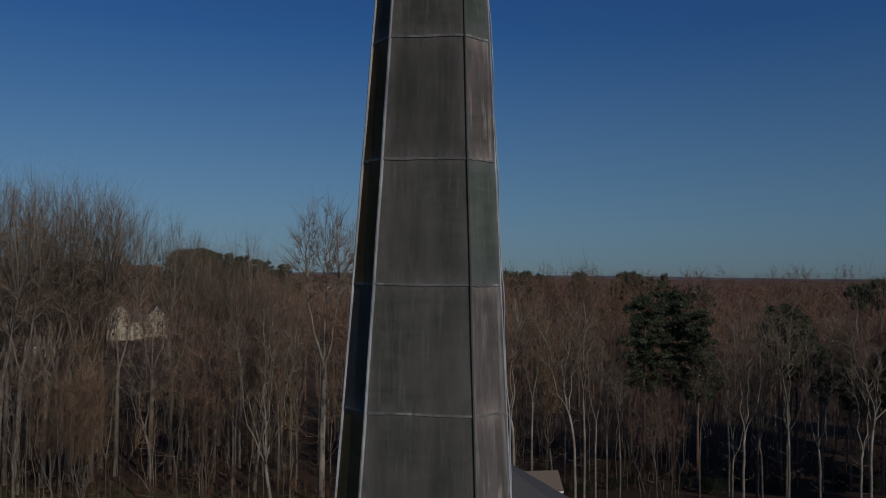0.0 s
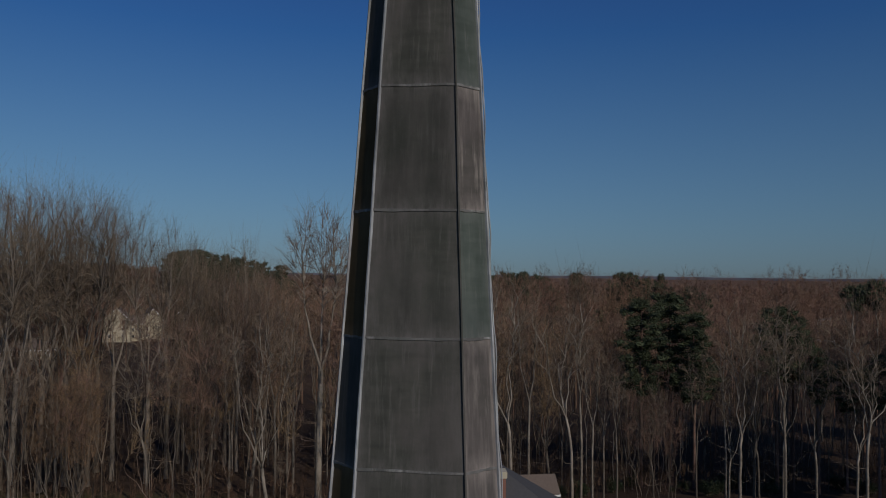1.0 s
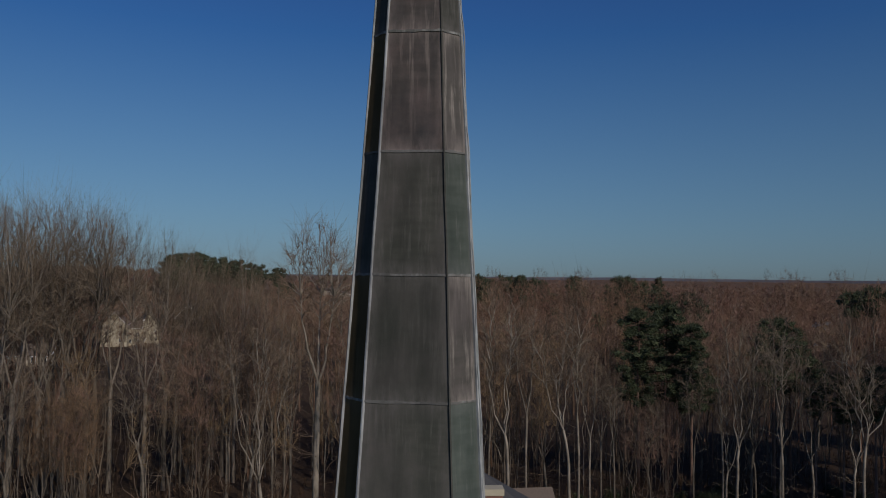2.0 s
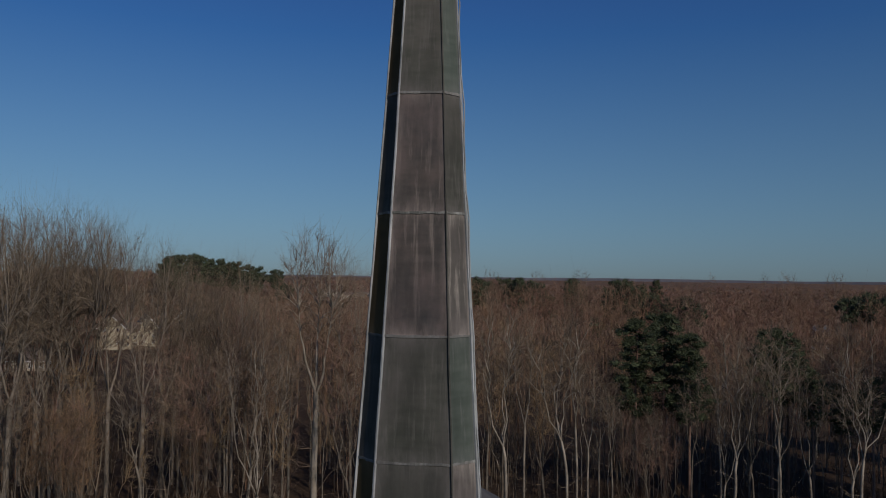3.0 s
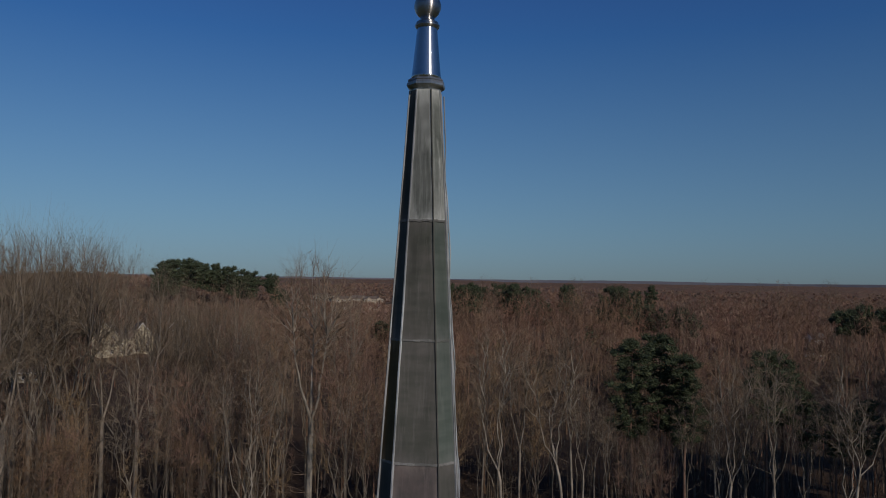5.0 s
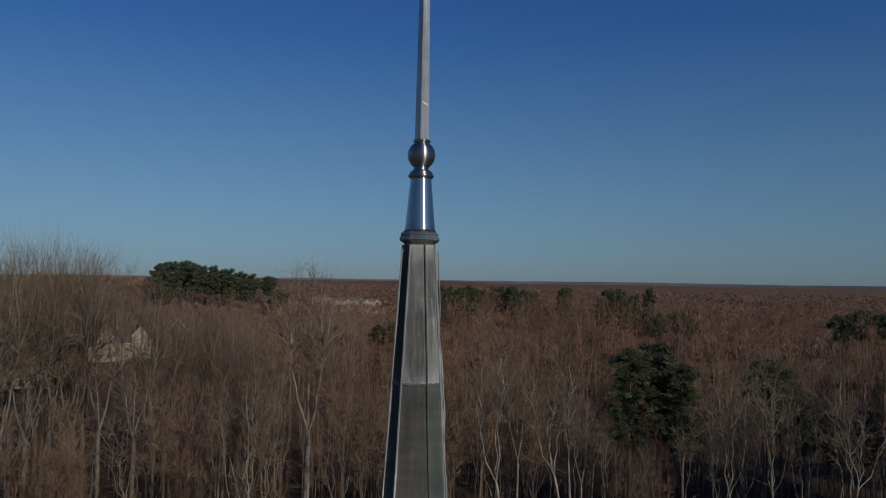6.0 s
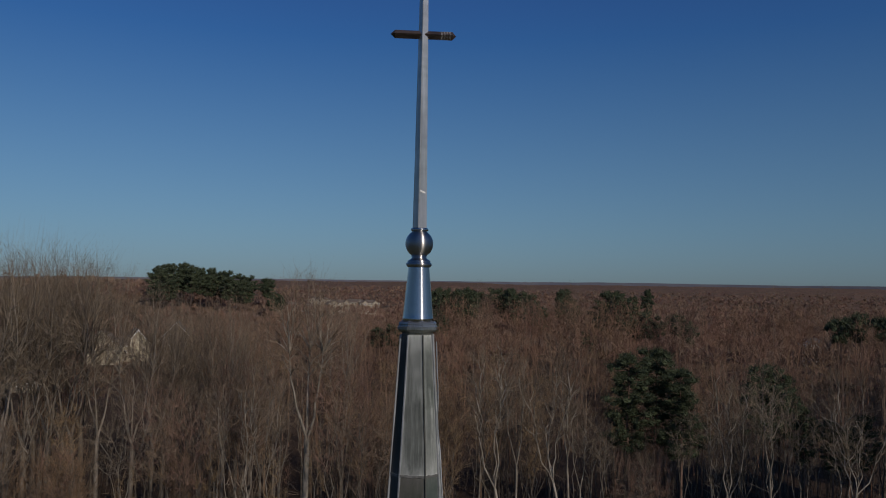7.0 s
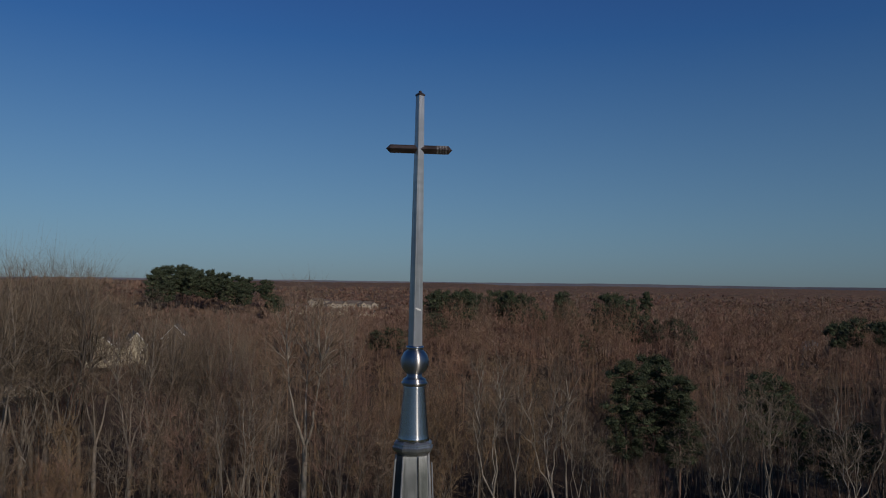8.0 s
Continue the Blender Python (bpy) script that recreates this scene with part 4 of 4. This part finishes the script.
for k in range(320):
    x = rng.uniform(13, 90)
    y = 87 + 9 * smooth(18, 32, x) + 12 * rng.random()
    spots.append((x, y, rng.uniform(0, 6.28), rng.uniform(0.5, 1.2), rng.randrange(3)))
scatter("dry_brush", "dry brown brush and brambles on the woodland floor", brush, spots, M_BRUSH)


def canopy():
    """The tops of the woods from 430 m out to the horizon: a rough crown layer with upright tufts."""
    VV, FF = [], []
    r = random.Random(3)
    ds = [345 * (1.035 ** k) for k in range(75)]
    angs = [radians(-44 + 0.42 * k) for k in range(220)]
    n = len(angs)
    for d in ds:
        for a in angs:
            x, y = d * math.sin(a), d * math.cos(a)
            hgt = 9.0 * smooth(335, 520, d) + 3.0 * smooth(1100, 1700, d) + 5 * smooth(1400, 2200, d) + 4.5 * smooth(1800, 3200, d) * noise.noise(Vector((a * 9, d * 0.002, 5))) + 3.0 * noise.noise(Vector((x * 0.03, y * 0.03, 1))) + 2.2 * noise.noise(Vector((x * 0.11, y * 0.11, 2)))
            if -8.0 < math.degrees(a) < 0.2 and 520 < d < 900:
                hgt -= 7 * smooth(520, 640, d)
            VV.append((x + r.uniform(-2, 2), y + r.uniform(-2, 2), ground_z(x, y) + hgt))
    for j in range(len(ds) - 1):
        FF += [(j * n + i, j * n + i + 1, (j + 1) * n + i + 1, (j + 1) * n + i) for i in range(n - 1)]
    floor = len(FF)
    for k in range(21000):
        d = 325 * math.exp(r.random() ** 1.1 * 1.9)
        a = radians(r.uniform(-42, 46))
        x, y = d * math.sin(a), d * math.cos(a)
        if (-21.5 < math.degrees(a) < -14 and d < 405) or (-8.0 < math.degrees(a) < 0.2 and 540 < d < 900 and r.random() < 0.4):
            continue
        z = ground_z(x, y) + 10.0 + r.uniform(-1.5, 2.0)
        size = r.uniform(0.7, 1.2)
        wide, high = size * r.uniform(4.5, 7.0), size * r.uniform(3.6, 6.2)
        for q in range(15):
            t, o, e = r.uniform(0, 6.28), len(VV), radians(r.uniform(5, 90))
            k = r.uniform(0.8, 1.05)
            w, s = (0.15 + 0.00055 * d) * size, t + r.uniform(0, 3.14)
            tx, ty, tz = wide * k * math.cos(t) * math.cos(e), wide * k * math.sin(t) * math.cos(e), high * k * math.sin(e)
            g = r.uniform(0.05, 0.45)
            VV += [(x + g * tx - w * math.cos(s), y + g * ty - w * math.sin(s), z + g * tz), (x + g * tx + w * math.cos(s), y + g * ty + w * math.sin(s), z + g * tz), (x + tx, y + ty, z + tz)]
            FF.append((o, o + 1, o + 2))
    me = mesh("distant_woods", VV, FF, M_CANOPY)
    # the sheet below the tufts takes the colours darkened as shade
    me.materials.append(M_CANOPY_SHADE)
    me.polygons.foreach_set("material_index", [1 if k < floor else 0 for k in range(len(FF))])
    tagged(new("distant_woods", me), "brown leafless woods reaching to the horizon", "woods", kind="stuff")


canopy()


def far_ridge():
    """Low hills on the horizon, with the blue-grey haze of distance painted on."""
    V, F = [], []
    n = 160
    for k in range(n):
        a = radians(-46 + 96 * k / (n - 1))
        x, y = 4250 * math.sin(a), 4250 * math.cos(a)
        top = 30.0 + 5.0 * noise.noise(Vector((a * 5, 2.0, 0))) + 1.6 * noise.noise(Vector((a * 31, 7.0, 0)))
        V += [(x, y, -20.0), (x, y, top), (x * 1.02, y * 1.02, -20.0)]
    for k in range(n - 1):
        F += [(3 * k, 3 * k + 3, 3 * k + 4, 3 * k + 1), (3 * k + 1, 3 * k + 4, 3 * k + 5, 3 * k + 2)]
    tagged(new("backdrop", mesh("backdrop", V, F, M_RIDGE)), "low wooded hills along the horizon, tinted blue-grey as haze", "hills", kind="structure")


far_ridge()


# ---------------------------------------------------------------- buildings
def slab(V, F, quad, thick):
    """A thick sheet over four corners."""
    o = len(V)
    n = (quad[1] - quad[0]).cross(quad[3] - quad[0]).normalized() * thick
    V += list(quad) + [q - n for q in quad]
    F += [tuple(o + i for i in f) for f in ((0, 1, 2, 3), (7, 6, 5, 4), (0, 4, 5, 1), (1, 5, 6, 2), (2, 6, 7, 3), (3, 7, 4, 0))]


def window(parent, x, y, z, w, h, face):
    """A framed pane; face: 's' looks to -y, 'e' to +x."""
    def b(name, lo, hi, m, par, label=""):
        if face == "e":
            lo, hi = (y + lo[1] * -1 - (hi[1] - lo[1]), x + lo[0], lo[2]), (y - lo[1], x + hi[0], hi[2])
        else:
            lo, hi = (x + lo[0], y + lo[1], lo[2]), (x + hi[0], y + hi[1], hi[2])
        return part(name, box_mesh(name, lo, hi, m), par, label)
    win = b("window", (-w / 2 - 0.08, -0.03, z - 0.08), (w / 2 + 0.08, 0.05, z + h + 0.08), M_WHITE, parent, "white window frame")
    b("pane", (-w / 2, -0.04, z), (-0.03, -0.02, z + h), M_GLASS, win, "dark glass pane")
    b("pane", (0.03, -0.04, z), (w / 2, -0.02, z + h), M_GLASS, win, "dark glass pane")


def gable_house(label, m, w, d, eave, ridge, wall_m, roof_m, trim_m, rows, cols, category="house"):
    """House with a gable roof; its ridge runs along its own x."""
    h = thing("house", label, category, m)
    V = [Vector(p) for p in ((-w / 2, -d / 2, -5), (w / 2, -d / 2, -5), (w / 2, d / 2, -5), (-w / 2, d / 2, -5), (-w / 2, -d / 2, eave), (w / 2, -d / 2, eave), (w / 2, d / 2, eave), (-w / 2, d / 2, eave), (-w / 2, 0, ridge - 0.1), (w / 2, 0, ridge - 0.1))]
    F = [(0, 1, 5, 4), (2, 3, 7, 6), (1, 2, 6, 9, 5), (3, 0, 4, 8, 7), (3, 2, 1, 0)]
    part("wall", mesh("wall", V, F, wall_m), h)
    o, k = 0.4, (ridge - eave) / (d / 2)
    for sgn in (-1, 1):
        V, F = [], []
        q = [Vector((-w / 2 - o, sgn * (d / 2 + o), eave - o * k + 0.12)), Vector((w / 2 + o, sgn * (d / 2 + o), eave - o * k + 0.12)), Vector((w / 2 + o, 0, ridge + 0.12)), Vector((-w / 2 - o, 0, ridge + 0.12))]
        slab(V, F, q if sgn < 0 else q[::-1], 0.12)
        part("roof", mesh("roof", V, F, roof_m), h)
        part("fascia", box_mesh("fascia", (-w / 2 - o, sgn * (d / 2 + o) - 0.03, eave - o * k - 0.18), (w / 2 + o, sgn * (d / 2 + o) + 0.03, eave - o * k + 0.02), trim_m), h, "white fascia board")
    for end in (-1, 1):
        for sgn in (-1, 1):
            V, F = [], []
            x = end * (w / 2 + o)
            q = [Vector((x - 0.03, sgn * (d / 2 + o), eave - o * k - 0.15)), Vector((x + 0.03, sgn * (d / 2 + o), eave - o * k - 0.15)), Vector((x + 0.03, 0, ridge - 0.15)), Vector((x - 0.03, 0, ridge - 0.15))]
            for c in q:
                c.z += 0.16
            slab(V, F, q if sgn < 0 else q[::-1], 0.32)
            part("bargeboard", mesh("bargeboard", V, F, trim_m), h, "white bargeboard")
    for r in range(rows):
        for c in range(cols):
            window(h, -w / 2 + w * (c + 0.5) / cols, -d / 2, 0.9 + 2.8 * r, 1.0, 1.4, "s")
        for c in (-0.25, 0.25):
            window(h, c * d, w / 2, 0.9 + 2.8 * r, 0.9, 1.4, "e")
    if eave > 2.2:
        part("door", box_mesh("door", (-w / 2 + w * 0.5 / cols + 0.9, -d / 2 - 0.05, 0.0), (-w / 2 + w * 0.5 / cols + 1.85, -d / 2 + 0.02, 2.1), M_BRICK), h, "dark red front door")
    return h


def spot(px, yaw, dist, turn, dz=0.0):
    x, y = bearing(px, yaw, dist)
    return pose(x, y, ground_z(x, y) + dz, 0, 0, turn)


# houses beyond the woods
gable_house("three-storey cream house with its gable to the woods", spot(204, 3.67, 358, -76, 1.5), 15, 10.5, 8.4, 13.4, M_CREAM, M_SHINGLE_TAN, M_WHITE, 3, 4)
gable_house("long cream house wing with a brown roof among bare trees", spot(226, 3.67, 366, 12, 1.0), 12, 9, 7.4, 10.6, M_CREAM, M_SHINGLE_TAN, M_WHITE, 2, 4)
gable_house("buff house with a steep charcoal roof and white bargeboards", spot(262, 3.67, 372, -66, 2.0), 14, 9.5, 7.6, 13.4, M_CREAM, M_SHINGLE_GREY, M_WHITE, 2, 4)
gable_house("grey-roofed tan house among bare trees", spot(334, 3.67, 350, -80, 8.0), 12, 10, 5.0, 10.4, M_SHINGLE_TAN, M_SHINGLE_GREY, M_WHITE, 2, 4)
gable_house("small pale house low behind bare trees", spot(62, 3.3, 240, 5), 14, 8, 3.0, 5.6, M_STUCCO, M_SHINGLE_TAN, M_WHITE, 1, 5)
gable_house("small distant white house in the woods", spot(1436, 4.2, 430, 20, 9.0), 9, 7, 5.0, 8.0, M_WHITE, M_SHINGLE_GREY, M_WHITE, 2, 3)


def apartment_block(m, w, d, floors, bays):
    """Long block with a hipped roof and two gabled bays in front."""
    h = thing("apartment_building", "long buff apartment building far off beyond the woods", "apartment building", m, "distant apartment buildings")
    top = 3.0 * floors
    part("wall", box_mesh("wall", (-w / 2, -d / 2, -16), (w / 2, d / 2, top), M_STUCCO), h)
    V = [Vector(p) for p in ((-w / 2 - 0.6, -d / 2 - 0.6, top), (w / 2 + 0.6, -d / 2 - 0.6, top), (w / 2 + 0.6, d / 2 + 0.6, top), (-w / 2 - 0.6, d / 2 + 0.6, top), (-w / 2 + d / 2, 0, top + 3.2), (w / 2 - d / 2, 0, top + 3.2))]
    part("roof", mesh("roof", V, [(0, 1, 5, 4), (1, 2, 5), (2, 3, 4, 5), (3, 0, 4), (3, 2, 1, 0)], M_SHINGLE_TAN), h)
    for x in (-w * 0.27, w * 0.27):
        y0, y1, g = -d / 2 - 1.5, -d / 2 + 4.0, 2.8
        V = [Vector(p) for p in ((x - g, y0, -16), (x + g, y0, -16), (x + g, y1, -16), (x - g, y1, -16), (x - g, y0, top), (x + g, y0, top), (x + g, y1, top), (x - g, y1, top), (x, y0, top + 2.5), (x, y1, top + 2.5))]
        bay = part("gabled_bay", mesh("gabled_bay", V, [(0, 1, 5, 8, 4), (2, 3, 7, 9, 6), (1, 2, 6, 5), (3, 0, 4, 7), (3, 2, 1, 0)], M_STUCCO), h, "buff gabled bay")
        for sgn in (-1, 1):
            RV, RF = [], []
            q = [Vector((x + sgn * (g + 0.4), y0 - 0.4, top - 0.2)), Vector((x, y0 - 0.4, top + 2.65)), Vector((x, y1, top + 2.65)), Vector((x + sgn * (g + 0.4), y1, top - 0.2))]
            slab(RV, RF, q if sgn < 0 else q[::-1], 0.15)
            part("roof", mesh("roof", RV, RF, M_SHINGLE_TAN), bay)
        for r in range(floors):
            window(h, x, y0, 0.8 + 3.0 * r, 1.4, 1.4, "s")
    for r in range(floors):
        for c in range(bays):
            x = -w / 2 + w * (c + 0.5) / bays
            if min(abs(x - w * 0.27), abs(x + w * 0.27)) > 3.5:
                window(h, x, -d / 2, 0.8 + 3.0 * r, 1.1, 1.3, "s")


for px, dist, turn, w in ((512, 850, 14, 26), (538, 872, -16, 20), (566, 930, -14, 22), (598, 890, 20, 26), (628, 905, -10, 28), (652, 880, 14, 22)):
    apartment_block(spot(px, 4.36, dist, turn, 4.5 + 1.5 * math.sin(px * 2.3) - (4.0 if px < 550 else 0.0)), w, 14, 4, 8)


def hall():
    """Low building with a hipped grey roof and a brick chimney."""
    h = thing("church_hall", "low brick hall with a hipped charcoal shingle roof", "building", Matrix.Translation((7.0, 64.0, ground_z(7, 64))))
    a, b, e, r = 9.0, 5.0, 4.3, 10.4
    part("wall", box_mesh("wall", (-a, -b, -1), (a, b, e), M_BRICK), h)
    o = 0.5
    c = [Vector((-a - o, -b - o, e)), Vector((a + o, -b - o, e)), Vector((a + o, b + o, e)), Vector((-a - o, b + o, e))]
    t = [Vector((-0.4, 0, r)), Vector((0.4, 0, r))]
    part("roof", mesh("roof", c + t, [(0, 1, 5, 4), (1, 2, 5), (2, 3, 4, 5), (3, 0, 4), (3, 2, 1, 0)], M_SHINGLE_GREY), h)
    part("fascia", box_mesh("fascia", (-a - o + 0.01, -b - o + 0.01, e - 0.22), (a + o - 0.01, b + o - 0.01, e - 0.004), M_WHITE), h, "white eaves board")
    ch = part("chimney", box_mesh("chimney", (0.8, -3.6, e), (2.3, -2.4, 9.0), M_BRICK), h, "red brick chimney")
    part("cap", box_mesh("cap", (0.7, -3.7, 8.95), (2.4, -2.3, 9.5), M_CREAM), ch, "cream stone chimney cap")
    for k in range(4):
        window(h, -a + 2 * a * (k + 0.5) / 4, -b, 1.0, 1.4, 1.8, "s")


hall()
shed = gable_house("small white shed with a brown shingle roof at the woods' edge", spot(950, 3.1, 90, 6, 0.15), 4.8, 3.4, 2.7, 4.1, M_WHITE, M_SHINGLE_TAN, M_WHITE, 1, 3, "shed")


# ---------------------------------------------------------------- evergreen shrubs at the woods' edge
def shrub(seed):
    rng = random.Random(seed)
    V, F, SV, SF = [], [], [], []
    for k in range(9):
        a = rng.uniform(0, 6.28)
        e = Vector((math.cos(a) * 0.9, math.sin(a) * 0.9, rng.uniform(0.8, 1.9)))
        tube(SV, SF, [Vector((0, 0, -0.2)), e * 0.5 + Vector((0, 0, 0.1)), e], [0.05, 0.03], 4)
        for c in range(150):
            n = Vector((rng.gauss(0, 1), rng.gauss(0, 1), rng.gauss(0, 1))).normalized()
            o = e * rng.uniform(0.6, 1.0) + n * rng.uniform(0.15, 0.75)
            if o.z < 0.05:
                continue
            t = (n + Vector((rng.gauss(0, 0.7), rng.gauss(0, 0.7), rng.gauss(0.2, 0.5)))).normalized()
            w = t.cross(Vector((rng.gauss(0, 1), rng.gauss(0, 1), rng.gauss(0, 1)))).normalized() * 0.06
            i = len(V)
            V += [o - w, o + t * 0.1 + w, o + t * 0.24]
            F.append((i, i + 1, i + 2))
    t = thing("evergreen_shrub", "dark green evergreen shrub at the edge of the woods", "shrub", Matrix(), "shrubs along the woods")
    part("stem", mesh("stem", SV, SF, M_BARK_RED), t)
    part("foliage", mesh("foliage", V, F, M_SHRUB), t)
    return t


SHRUB = shrub(8)
rng = random.Random(12)
SHRUB.matrix_basis = place(31, 104, 0.2, 0.8)
for k in range(34):
    x = rng.uniform(14, 86)
    clone(SHRUB, place(x, 92 + 8 * smooth(18, 32, x) + rng.uniform(-4, 6), rng.uniform(0, 6.28), rng.uniform(0.4, 1.0)))
